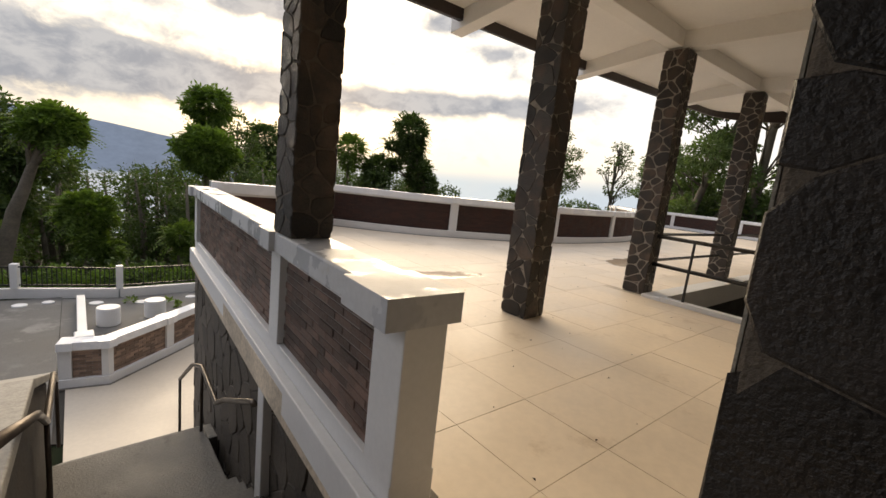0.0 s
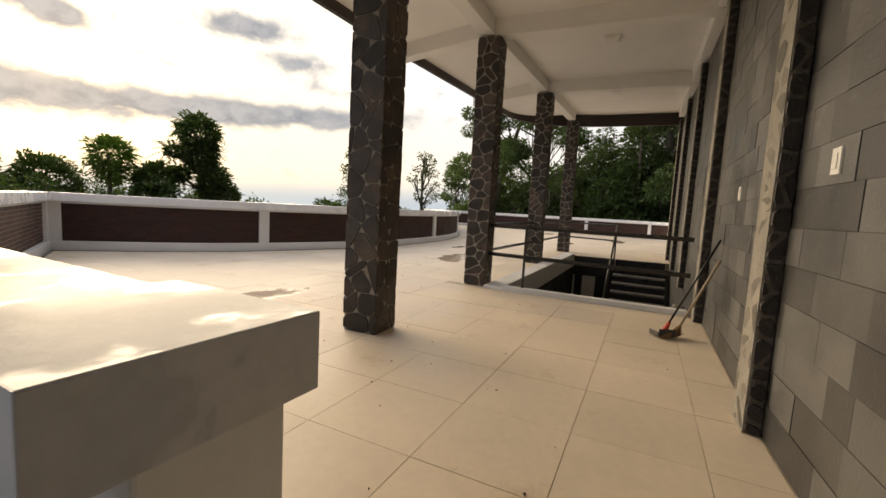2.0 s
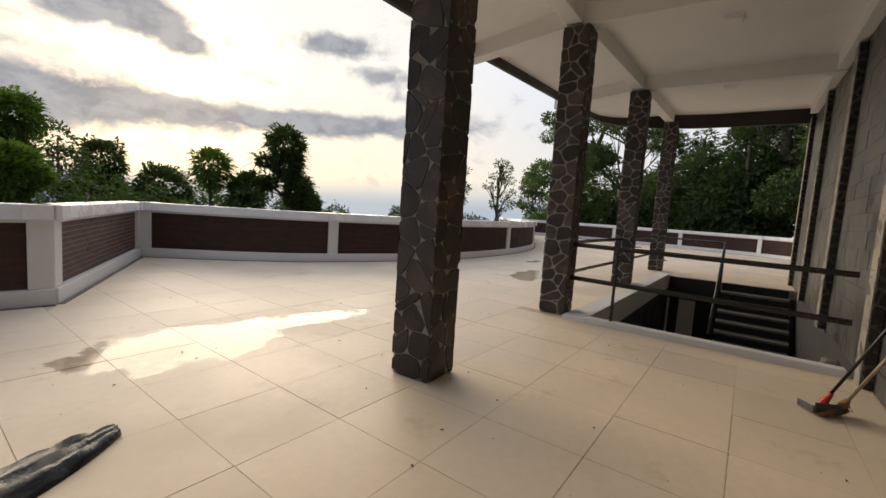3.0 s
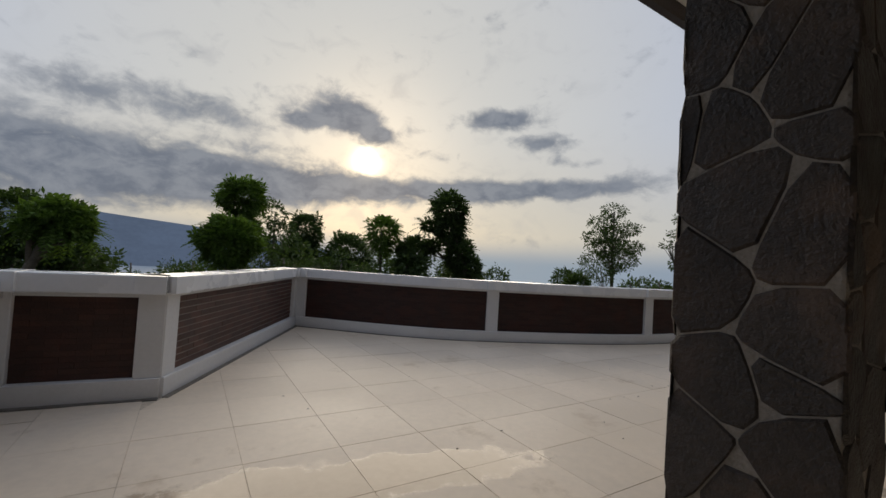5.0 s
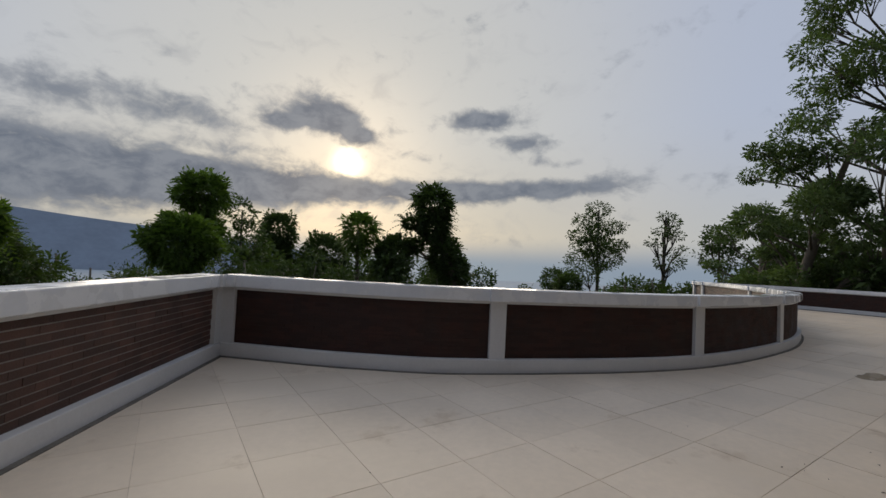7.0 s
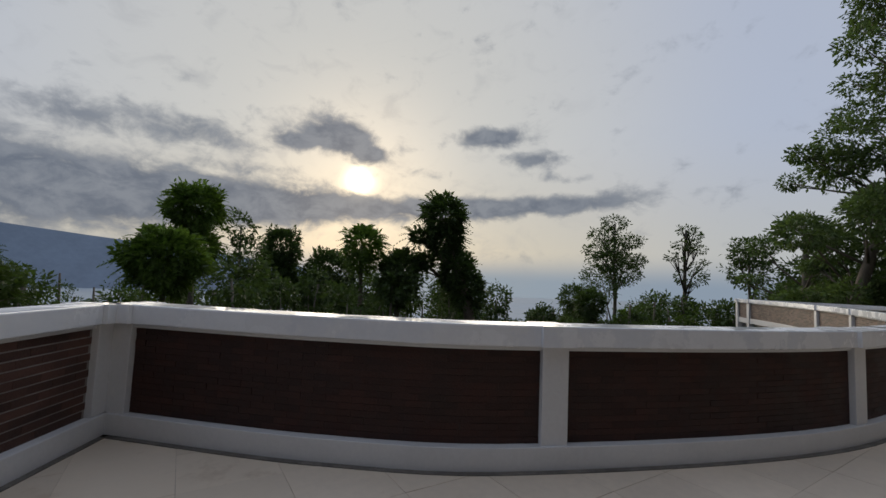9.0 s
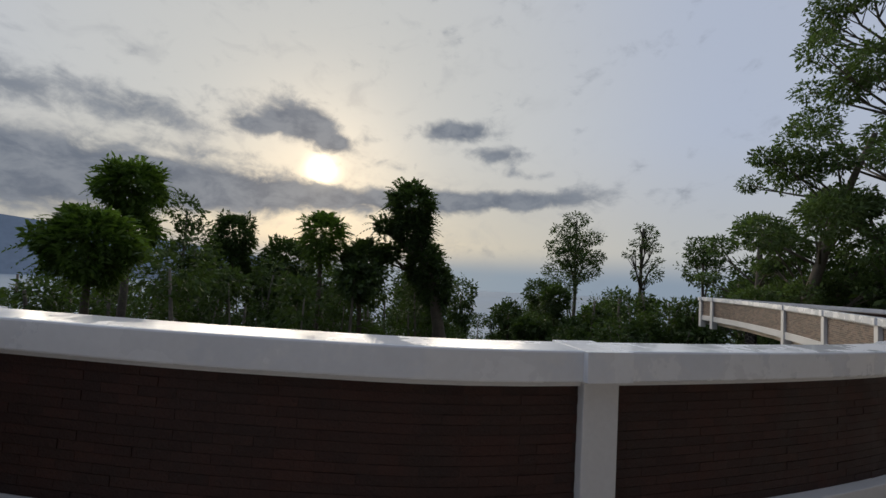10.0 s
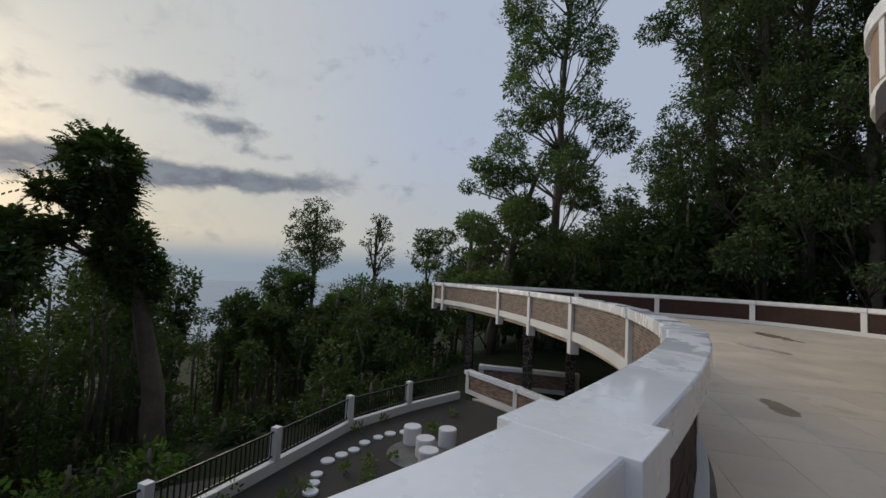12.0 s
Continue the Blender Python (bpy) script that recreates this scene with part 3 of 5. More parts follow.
def stone_shape(poly, hgt, m):
    """One proud stone with a sloping rim and a slightly tilted face, on the plane of m."""
    cx, cz = sum(p[0] for p in poly) / len(poly), sum(p[1] for p in poly) / len(poly)
    k = len(poly)
    ins = 1 - min(0.25, 0.0065 / max(0.01, sum(math.hypot(x - cx, z - cz) for x, z in poly) / k))
    tx, tz = random.uniform(-0.035, 0.035), random.uniform(-0.035, 0.035)
    base = [m @ Vector((x, 0.0, z)) for x, z in poly]
    top = [m @ Vector((cx + (x - cx) * ins, -hgt + tx * (x - cx) + tz * (z - cz), cz + (z - cz) * ins)) for x, z in poly]
    faces = [tuple(range(k, 2 * k))] + [(i, (i + 1) % k, k + (i + 1) % k, k + i) for i in range(k)]
    return base + top, faces


def clad(face_list, parent, rng, cell, single, depth=0.007, gap=0.0045, one=None, rest_mat=None):
    """Stones on several faces: (width, height, pose), the face looking along -y of its pose."""
    rest = Shape()
    for w, h, m in face_list:
        for poly, hgt in voronoi_stones(w, h, cell, gap, rng, depth):
            vs, fs = stone_shape(poly, hgt, m)
            if single:
                part("stone", Shape().add(vs, fs), one or M_STONE, parent)
            else:
                rest.add(vs, fs)
    if not single:
        tagged(part("stone_cladding", rest, rest_mat or M_STONE_REST, parent), kind="stuff")


def stone_column(x, y, z0, z1, w, single, label, seed, cell=0.175, gap=0.006, mortar=None):
    rng = random.Random(seed)
    t = thing("stone_column", label, "column", "columns of the veranda")
    part("mortar_core", Shape().box(x + 0.012, x + w - 0.012, y + 0.012, y + w - 0.012, z0, z1), mortar or M_MORTAR, t, bevel=0.01)
    h, d = z1 - z0, 0.012
    faces = [(w, h, pose(x, y + d, z0)), (w, h, pose(x + w - d, y, z0, 0, 0, 90)), (w, h, pose(x + w, y + w - d, z0, 0, 0, 180)), (w, h, pose(x + d, y + w, z0, 0, 0, -90))]
    clad(faces, t, rng, cell, single, gap=gap)
    return t


def pilaster(x, d, seed, single):
    rng = random.Random(seed)
    t = thing("stone_pilaster", "rubble stone pilaster with pale mortar, front coloured as lit, side as shaded", "pilaster", "pilasters of the wall")
    w, top = (0.34 if x < 1 else 0.27), beam_z(x)
    if x > BEND:
        t.matrix_world = WALL_M
    pier = x < 1
    part("mortar_core", Shape().box(x + 0.01, x + w - 0.01, -0.03, d - 0.012, 0, top), M_MORTAR_D if pier else M_MORTAR_S, t, bevel=0.012)
    # front mortar and stones painted lighter, side stones darker, as daylight falls
    part("pale_mortar_face", Shape().box(x + 0.015, x + w - 0.015, d - 0.012, d - 0.006, 0, top), M_PALE, t)
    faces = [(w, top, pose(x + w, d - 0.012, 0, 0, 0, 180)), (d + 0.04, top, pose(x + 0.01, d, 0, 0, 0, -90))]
    clad(faces[:1], t, rng, 0.15, single, depth=0.006, gap=0.016, one=M_STONE_LIT, rest_mat=M_STONE_LIT)
    clad(faces[1:], t, rng, 0.30 if pier else 0.10, single, depth=0.004 if pier else 0.010, gap=0.0025 if pier else 0.011, one=M_STONE_SHADED, rest_mat=M_STONE_SHADED)


# ---- parapets ----


def bricks_on(path, s0, s1, z0, z1, u, side, course=0.052, length=0.21, joint=0.008, proud=0.012, vjoint=None):
    """Bricks in running bond on one face of a panel; each a list of corners and faces."""
    vj = joint if vjoint is None else vjoint
    rows = max(1, round((z1 - z0) / course))
    ch = (z1 - z0) / rows
    for r in range(rows):
        s = s0 - (length / 2 if r % 2 else 0)
        while s < s1 - 0.01:
            a, b = max(s, s0) + vj / 2, min(s + length, s1) - vj / 2
            s += length
            if b - a < 0.03:
                continue
            out = u + side * (proud + random.uniform(-0.003, 0.003) * proud / 0.012 + (0.8 * proud if random.random() < 0.07 else 0))
            za, zb = z0 + r * ch + joint / 2, z0 + (r + 1) * ch - joint / 2
            q = [along(path, t, uu)[0] for t, uu in ((a, u), (b, u), (b, out), (a, out))]
            vs = [(p.x, p.y, z) for z in (za, zb) for p in q]
            yield vs, [(0, 1, 2, 3), (4, 5, 6, 7), (0, 1, 5, 4), (1, 2, 6, 5), (2, 3, 7, 6), (3, 0, 4, 7)]


def parapet(name, path, posts, label, z0=0.0, cap=True, in_mat=None, out_mat=None, single_panels=(), base_drop=0.0, hgt=CAP_Z, post_drop=0.0, wide_end=False, pale=False, joint=0.008, one_mat=None, cap_t=0.165, proud=0.012, vjoint=None, cap_mat=None, course=0.052, outside=None):
    """A parapet: base band, posts, brick panels, moulded cap. The walked side is to the right of the path; u = 0 is that face of the base."""
    t = thing(name, label, "parapet wall", kind="structure")
    T = 0.20                                           # thickness, towards the left of the path
    S = lengths(path)[-1]
    zt = z0 + hgt
    run = between(path, 0.02, S) if wide_end else path
    part("base_band", Shape().ribbon(run, -T, 0.035, z0 - base_drop, z0 + 0.18), M_WHITE, t, bevel=0.006)
    part("frieze", Shape().ribbon(run, -T + 0.02, -0.02, zt - 0.20, zt - cap_t), M_WHITE, t, bevel=0.006)
    part("cap", Shape().ribbon(run, -T - 0.06, 0.042, zt - cap_t, zt), cap_mat or M_CAP, t, bevel=0.012)
    part("fillet", Shape().ribbon(run, 0.033, 0.085, z0 - 0.02, z0 + 0.008), M_FILLET, t)
    pw = 0.11
    for p in posts:
        a, b = max(0, p - pw - (0.1 if p < 0.3 and wide_end else 0)), min(S, p + pw)
        if b - a < 0.05:
            continue
        post = part("post", Shape().ribbon(between(path, a, b), -T - 0.008 - (0.03 if post_drop else 0), 0.008, z0 + 0.181 - (post_drop + 0.181 if post_drop else 0), zt - cap_t + 0.012), M_WHITE, t, bevel=0.006)
        part("cap_block", Shape().ribbon(between(path, max(0, a - 0.03), min(S, b + (0.16 if a == 0 and wide_end else 0.03))), -T - 0.10, 0.08, zt - cap_t + 0.005, zt + 0.002), cap_mat or M_CAP, post, bevel=0.003)
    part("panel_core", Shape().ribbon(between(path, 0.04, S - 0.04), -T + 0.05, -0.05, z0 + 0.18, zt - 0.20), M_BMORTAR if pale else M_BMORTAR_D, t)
    part("mortar_outside", Shape().ribbon(between(path, 0.04, S - 0.04), -T + 0.046, -T + 0.05 - 0.001, z0 + 0.18, zt - 0.20), M_BMORTAR, t)
    spans = sorted(posts)
    for a, b in zip(spans, spans[1:]):
        if b - a < 0.4:
            continue
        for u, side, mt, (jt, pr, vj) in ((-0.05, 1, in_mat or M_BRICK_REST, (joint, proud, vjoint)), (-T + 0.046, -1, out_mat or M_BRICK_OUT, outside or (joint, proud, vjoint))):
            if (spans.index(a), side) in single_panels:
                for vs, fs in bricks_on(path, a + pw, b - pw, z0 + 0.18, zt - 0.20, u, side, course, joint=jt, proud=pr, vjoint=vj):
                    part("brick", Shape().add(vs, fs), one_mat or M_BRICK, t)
            else:
                sh = Shape()
                for vs, fs in bricks_on(path, a + pw, b - pw, z0 + 0.18, zt - 0.20, u, side, course, joint=jt, proud=pr, vjoint=vj):
                    sh.add(vs, fs)
                tagged(part("brickwork", sh, mt, t), kind="stuff")
    return t


# the first parapet, beside the stair: the walked side lies to the right when going away from the corner
p_path = [(0.563, 1.262), (0.98, 7.32)]
plen = lengths(p_path)[-1]
parapet("parapet_by_stair", p_path, [0.14, 1.76, plen - 0.1], "white parapet with brown brick panels beside the stair", base_drop=0.18, hgt=1.015, cap_t=0.14, in_mat=M_BRICK_REST, out_mat=M_BRICK_Q, one_mat=M_BRICK_P, single_panels=((0, -1),), wide_end=True, cap_mat=M_CAP_DRY, joint=0.011, proud=0.007, vjoint=0.006)
ledge = thing("ledge_by_stair", "white painted ledge under the parapet beside the stair", "ledge", kind="structure")
part("ledge", Shape().ribbon(p_path, -0.27, -0.201, -0.16, 0.06), M_WHITE, ledge, bevel=0.008)
parapet("parapet_corner", [(0.98, 7.30), B], [0.02, lengths([(0.98, 7.30), B])[-1] - 0.10], "white parapet with a dark brick panel", base_drop=0.3, in_mat=M_BRICK_AR, joint=0.003, proud=0.004, vjoint=0.0015)
ab = [B, A]
parapet("parapet_angled", ab, [0.10, lengths(ab)[-1] - 0.06], "white parapet with a brown brick panel and pale joints", base_drop=0.3, in_mat=M_BRICK_REST, pale=True, single_panels=((0, 1),), one_mat=M_BRICK_A, joint=0.011, proud=0.004, vjoint=0.003, course=0.066)
arc_s = lengths(ARC)
arc_posts = [0.08] + [float(np.interp(x, [p[0] for p in ARC], arc_s)) for x in (7.17, 10.38, 13.66, 17.85, 20.94, 23.75, 28.7)] + [arc_s[-1] - 0.1]
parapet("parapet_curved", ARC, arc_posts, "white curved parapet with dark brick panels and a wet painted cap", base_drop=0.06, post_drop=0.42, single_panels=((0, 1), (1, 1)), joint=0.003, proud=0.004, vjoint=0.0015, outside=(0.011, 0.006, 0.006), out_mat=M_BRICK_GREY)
out_s = lengths(OUTER)[-1]
parapet("parapet_outer", OUTER, [0.1 + k * (out_s - 0.2) / 8 for k in range(9)], "white parapet with brown brick panels round the far terrace", base_drop=0.3)

# ---- columns ----
stone_column(0.40, 2.60, 1.015, beam_z(0.4), 0.30, True, "dark rubble stone column standing on the white parapet cap", 11, 0.15, 0.004, M_MORTAR_D)
for i, (cx, cy) in enumerate(COLS):
    stone_column(cx, cy, 0.0, beam_z(cx), CW, i < 2, "dark rubble stone column with grey mortar joints on the tiled floor", 20 + i, 0.18 if i == 0 else 0.15, 0.0025 if i == 0 else 0.007)
# the rough stone pier beside the stair head
for i, (px, pd) in enumerate(PIL):
    pilaster(px, pd, 40 + i, i in (0, 1, 2))

# ---- roof ----
EDGE_Y, END_X = 4.50, 14.75
corner = [(END_X - 2.6 + 2.6 * math.sin(radians(a)), EDGE_Y - 2.6 + 2.6 * math.cos(radians(a))) for a in range(0, 91, 6)]
roof_path = [(-2.5, EDGE_Y)] + [(0.5 * k, EDGE_Y) for k in range(-4, 24)] + corner + [(END_X, 0.0), (END_X, -0.5)]
roof_path = [(x, y + roof_y(x)) for x, y in roof_path]


def roof_z(x, y):
    return beam_z(x) + 0.27 - 0.16 * max(0.0, y - 3.1)


ce = Shape()
rows = [-1.1, 0.5, 1.5, 2.5, 3.1, 3.5, 3.9, 4.50]
cols = [-2.5 + k * (END_X + 2.5) / 60 for k in range(61)]
for x in cols:
    lim = EDGE_Y if x < END_X - 2.6 else EDGE_Y - 2.6 + math.sqrt(max(0.0, 2.6 ** 2 - (x - END_X + 2.6) ** 2))
    for y in rows:
        yy = min(y, lim)
        ce.v.append((x, yy + roof_y(x), roof_z(x, yy)))
nr = len(rows)
top0 = len(ce.v)
ce.v.extend((x, y, z + 0.16) for x, y, z in list(ce.v))
for i in range(60):
    for k in range(nr - 1):
        a = i * nr + k
        ce.f.append((a, a + 1, a + nr + 1, a + nr))
        ce.f.append((top0 + a, top0 + a + nr, top0 + a + nr + 1, top0 + a + 1))
    e = i * nr + nr - 1
    ce.f.append((e, top0 + e, top0 + e + nr, e + nr))
tagged(part("ceiling", ce, M_CEIL), "off-white painted veranda ceiling slab", "ceiling", kind="structure")
roof = thing("roof_edge", "dark brown fascia board round the veranda roof", "fascia", kind="structure")
fa, fo = Shape(), offsets(roof_path)
for (px, py), (nx, ny) in zip(roof_path, fo):
    zb = beam_z(px) - 0.10
    for u, z in ((0.0, zb), (-0.07, zb), (-0.07, zb + 0.44), (0.0, zb + 0.44)):
        fa.v.append((px + nx * u, py + ny * u, z))
for i in range(len(roof_path) - 1):
    for k in range(4):
        fa.f.append((4 * i + k, 4 * i + 4 + k, 4 * i + 4 + (k + 1) % 4, 4 * i + (k + 1) % 4))
part("fascia", fa, M_FASCIA, roof)
beams = thing("ceiling_beams", "white painted concrete beams under the veranda ceiling", "beam", kind="structure")
cx_all = [0.36] + [c[0] for c in COLS]
for cx in cx_all[:-1]:
    w, xm = 0.22, cx + CW / 2
    x0, bz = xm - w / 2, beam_z(xm)
    end, ry = (4.74 if cx < 12 else 3.1), roof_y(xm)
    pts = [(wall_y(cx) - 0.03, bz), (3.15 + ry, bz)] + ([(end + ry, bz - 0.22), (end + ry, bz + 0.02)] if cx < 12 else []) + [(3.15 + ry, bz + 0.3), (wall_y(cx) - 0.03, bz + 0.3)]
    k = len(pts)
    vs = [(x0, y, z) for y, z in pts] + [(x0 + w, y, z) for y, z in pts]
    part("cross_beam", Shape().add(vs, [tuple(range(k)), tuple(reversed(range(k, 2 * k)))] + [(i, (i + 1) % k, k + (i + 1) % k, k + i) for i in range(k)]), M_CEIL, beams, bevel=0.01)
for a, b in zip(cx_all, cx_all[1:]):
    xa, xb = a + CW / 2 + 0.112, b + CW / 2 - 0.112
    for y0, y1 in ((2.87, 3.09), (-0.03, 0.12)):
        za, zb = beam_z(xa) + 0.03, beam_z(xb) + 0.03
        da, db = (wall_y(xa), wall_y(xb)) if y0 < 0 else (roof_y(xa), roof_y(xb))
        vs = [(xa, y0 + da, za), (xb, y0 + db, zb), (xb, y1 + db, zb), (xa, y1 + da, za), (xa, y0 + da, za + 0.3), (xb, y0 + db, zb + 0.3), (xb, y1 + db, zb + 0.3), (xa, y1 + da, za + 0.3)]
        part("long_beam", Shape().add(vs, [(3, 2, 1, 0), (4, 5, 6, 7), (0, 1, 5, 4), (1, 2, 6, 5), (2, 3, 7, 6), (3, 0, 4, 7)]), M_CEIL, beams, bevel=0.01)
tagged(part("upper_storey", Shape().box(-3.2, WALL_END, -6.0, -1.0, 4.6, 8.2), M_CEIL), "plain upper storey of the building", "building", kind="structure")

# ---- stairwell inside the veranda ----
hx0, hx1, hy0, hy1 = 6.35, 13.3, -0.05, 2.42
well = thing("stairwell", "white-rimmed stairwell opening, walls below coloured near-black for shade", "stairwell", kind="structure")
well.matrix_world = WELL_M
part("front_curb", Shape().box(hx0 - 0.14, hx0, hy0, hy1, -0.3, 0.07), M_WHITE, well, bevel=0.01)
part("side_curb", Shape().box(hx0 - 0.14, hx1 + 0.1, hy1, hy1 + 0.30, -0.34, 0.05), M_WHITE, well, bevel=0.01)
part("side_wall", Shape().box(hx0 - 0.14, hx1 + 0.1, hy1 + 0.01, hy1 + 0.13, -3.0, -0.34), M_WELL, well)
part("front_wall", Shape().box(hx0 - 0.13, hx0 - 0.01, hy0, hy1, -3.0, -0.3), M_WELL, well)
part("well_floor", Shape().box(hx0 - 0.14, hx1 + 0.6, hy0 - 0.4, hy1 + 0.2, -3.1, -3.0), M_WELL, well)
# plate over the slab's far edge, coloured dark as if in shade
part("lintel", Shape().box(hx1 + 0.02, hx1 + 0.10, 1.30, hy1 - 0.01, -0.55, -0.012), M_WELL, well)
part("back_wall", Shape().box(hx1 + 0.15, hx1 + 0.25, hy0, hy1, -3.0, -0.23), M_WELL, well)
for k, y0 in enumerate((1.45, 2.05)):
    tagged(part("glass_door", Shape().box(hx1 + 0.09, hx1 + 0.13, y0, y0 + 0.38, -2.95, -0.6), M_SWITCH), "pale door panel at the foot of the stairwell", "door", kind="structure")
flight = thing("stair_flight", "dark stone stair rising out of the stairwell", "staircase")
flight.matrix_world = WELL_M
for k in range(9):
    tread = part("tread", Shape().box(hx1 - 0.30 * (k + 1) - 0.02, hx1 - 0.30 * k + 0.05, -0.06, 1.25, -0.19 * (k + 1) - 0.05, -0.19 * (k + 1)), M_STEP, flight, bevel=0.006)
    part("riser", Shape().box(hx1 - 0.30 * k, hx1 - 0.30 * k + 0.03, -0.05, 1.24, -0.19 * (k + 1), -0.19 * k - 0.052 if k else -0.01), M_BLACK, tread)
# wet rough ledge by the wall
ledge2 = thing("stone_ledge", "rough wet stone ledge along the wall by the stairwell", "ledge")
ledge2.matrix_world = WELL_M
for k in range(10):
    part("ledge_stone", Shape().box(hx0 + k * 0.2, hx0 + k * 0.2 + 0.19, -0.03, 0.10 + random.uniform(0, 0.05), -1.4, 0.10 - k * 0.11 + random.uniform(-0.03, 0.03)), M_FILLET, ledge2, bevel=0.03)


def bars(name, pts, r, parent, sides=4):
    return part(name, Shape().tube(pts, r, sides), M_BLACK, parent)


rail = thing("stairwell_railing", "black painted steel railing round the stairwell", "railing")
rail.matrix_world = WELL_M
x3 = COLS[1][0] + 0.18
x4, x5 = COLS[2][0], COLS[3][0]
for z in (0.98, 0.52):
    bars("rail_bar", [(x3 - 0.02, 2.80, z), (6.27, -0.04, z)], 0.030, rail)
    bars("rail_bar", [(x3 + 0.15, 2.95, z), (x4, 2.95, z)], 0.026, rail)
    bars("rail_bar", [(x4 + 0.36, 2.95, z), (x5, 2.95, z)], 0.026, rail)
    bars("rail_bar", [(x5 + 0.05, 2.80, z), (hx1 + 0.3, 1.3, z)], 0.024, rail)
bars("rail_post", [(6.28, 2.12, 0.07), (6.30, 2.12, 0.98)], 0.019, rail)
bars("stair_rail", [(hx1 + 0.3, 1.3, 0.98), (hx1 - 0.1, 1.28, 0.95), (hx1 - 2.9, 1.28, -0.75)], 0.028, rail)
bars("rail_post", [(hx1 - 0.1, 1.28, -0.2), (hx1 - 0.1, 1.28, 0.95)], 0.026, rail)
bars("rail_post", [(hx1 - 1.9, 1.28, -1.3), (hx1 - 1.9, 1.28, -0.14)], 0.024, rail)

# ---- outside stair down to the lower court ----
stair = thing("outside_stair", "worn grey stone stair descending beside the white parapet", "staircase")
SX0, SX1 = -0.86, 0.30
for k in range(9):
    y0 = 1.0 + 0.335 * k
    part("step", Shape().box(SX0, SX1 + 0.03 * k, y0, y0 + 0.345, LOW, -0.183 * (k + 1)), M_STEP, stair, bevel=0.012)
part("landing_slab", Shape().box(SX0, SX0 + 1.32, 4.02, 5.10, LOW, -1.66), M_STEP, stair, bevel=0.012)
for k in range(9):
    y0 = 5.1 + 0.31 * k
    part("step", Shape().box(SX0, 0.62, y0, y0 + 0.32, LOW, -1.66 - 0.19 * (k + 1)), M_STEP, stair, bevel=0.012)
retain = thing("retaining_wall", "rough dark stone retaining wall under the parapet", "wall", kind="structure")
part("wall_core", Shape().ribbon(p_path, -0.19, 0.10, LOW, -0.19), M_RETAIN, retain)
face = Shape()
rng = random.Random(5)
a0 = math.degrees(math.atan2(p_path[1][1] - p_path[0][1], p_path[1][0] - p_path[0][0]))
mface = Matrix.Translation((p_path[1][0] - 0.19, p_path[1][1], LOW)) @ pose(0, 0, 0, 0, 0, a0 + 180)
for poly, hgt in voronoi_stones(plen, -LOW - 0.2, 0.34, 0.003, rng, 0.011):
    vs, fs = stone_shape(poly, hgt, mface)
    face.add(vs, fs)
tagged(part("face_stones", face, M_RETAIN, retain), kind="stuff")
part("pillar_strip", Shape().box(0.415, 0.52, 2.99, 3.12, -1.4, -0.161), M_WHITE, retain, bevel=0.008)
lw = thing("stair_side_wall", "rough grey stone wall along the outer side of the stair", "wall", kind="structure")
vs = [(x, y, z) for x in (-1.30, -0.87) for y, z in ((0.9, LOW), (5.5, LOW), (5.5, -0.95), (3.4, -0.05), (0.9, 0.35))]
part("wall_body", Shape().add(vs, [(0, 1, 2, 3, 4), (9, 8, 7, 6, 5)] + [(i, (i + 1) % 5, 5 + (i + 1) % 5, 5 + i) for i in range(5)]), M_RETAIN, lw, bevel=0.02)
vs = [(x, y, z + dz) for x in (-1.36, -0.82) for dz in (0, 0.07) for y, z in ((0.9, 0.352), (3.4, -0.048), (5.56, -0.948))]
part("coping", Shape().add(vs, [(0, 1, 4, 3), (1, 2, 5, 4), (6, 9, 10, 7), (7, 10, 11, 8), (3, 4, 10, 9), (4, 5, 11, 10), (0, 6, 7, 1), (1, 7, 8, 2), (0, 3, 9, 6), (2, 8, 11, 5)]), M_COPING, lw, bevel=0.01)


def handrail(x, pts, posts, label):
    t = thing("handrail", label, "handrail", "handrails of the stair")
    part("rail", Shape().tube([(x, y, z) for y, z in pts], 0.024, 10), M_STEEL, t, smooth=True)
    for y, z, zb in posts:
        part("post", Shape().tube([(x, y, z), (x, y, zb)], 0.018, 8), M_STEEL, t, smooth=True)


handrail(0.42, [(3.2, -0.42), (3.25, -0.42), (4.05, -0.80), (4.35, -0.98), (5.0, -0.86), (5.5, -1.05), (6.3, -1.6)], [(5.0, -0.86, -1.66), (6.3, -1.6, -2.6)], "bent steel handrail fixed to the retaining wall")
handrail(-0.80, [(1.6, 0.62), (3.2, -0.12), (3.9, -0.55), (5.1, -0.70), (5.5, -0.95)], [(3.9, -0.55, -1.5), (5.5, -0.95, -1.7)], "steel handrail beside the stair wall")

# ---- lower court ----
lp = [(-0.95, 10.50), (-0.18, 10.32), (1.0, 11.30), (1.75, 11.95), (4.6, 13.4)]
ls = lengths(lp)
parapet("parapet_lower", lp, [0.1, ls[1], ls[2] + 0.05, ls[3] + 0.8, ls[-1] - 0.1], "white parapet with brown brick panels on the lower terrace", z0=LOW + 0.05, hgt=0.95, pale=True, in_mat=M_BRICK_OUT)
lp2 = [(16.6, 6.6), (19.0, 7.3), (20.4, 8.2), (21.7, 9.5), (23.6, 11.7)]
l2 = lengths(lp2)
parapet("parapet_lower_far", lp2, [0.1, l2[1], l2[3], l2[-1] - 0.1], "white parapet with brown brick panels under the far terrace", z0=LOW + 0.05, hgt=0.95)
lp3 = [(25.1, 7.2), (24.9, 11.5)]
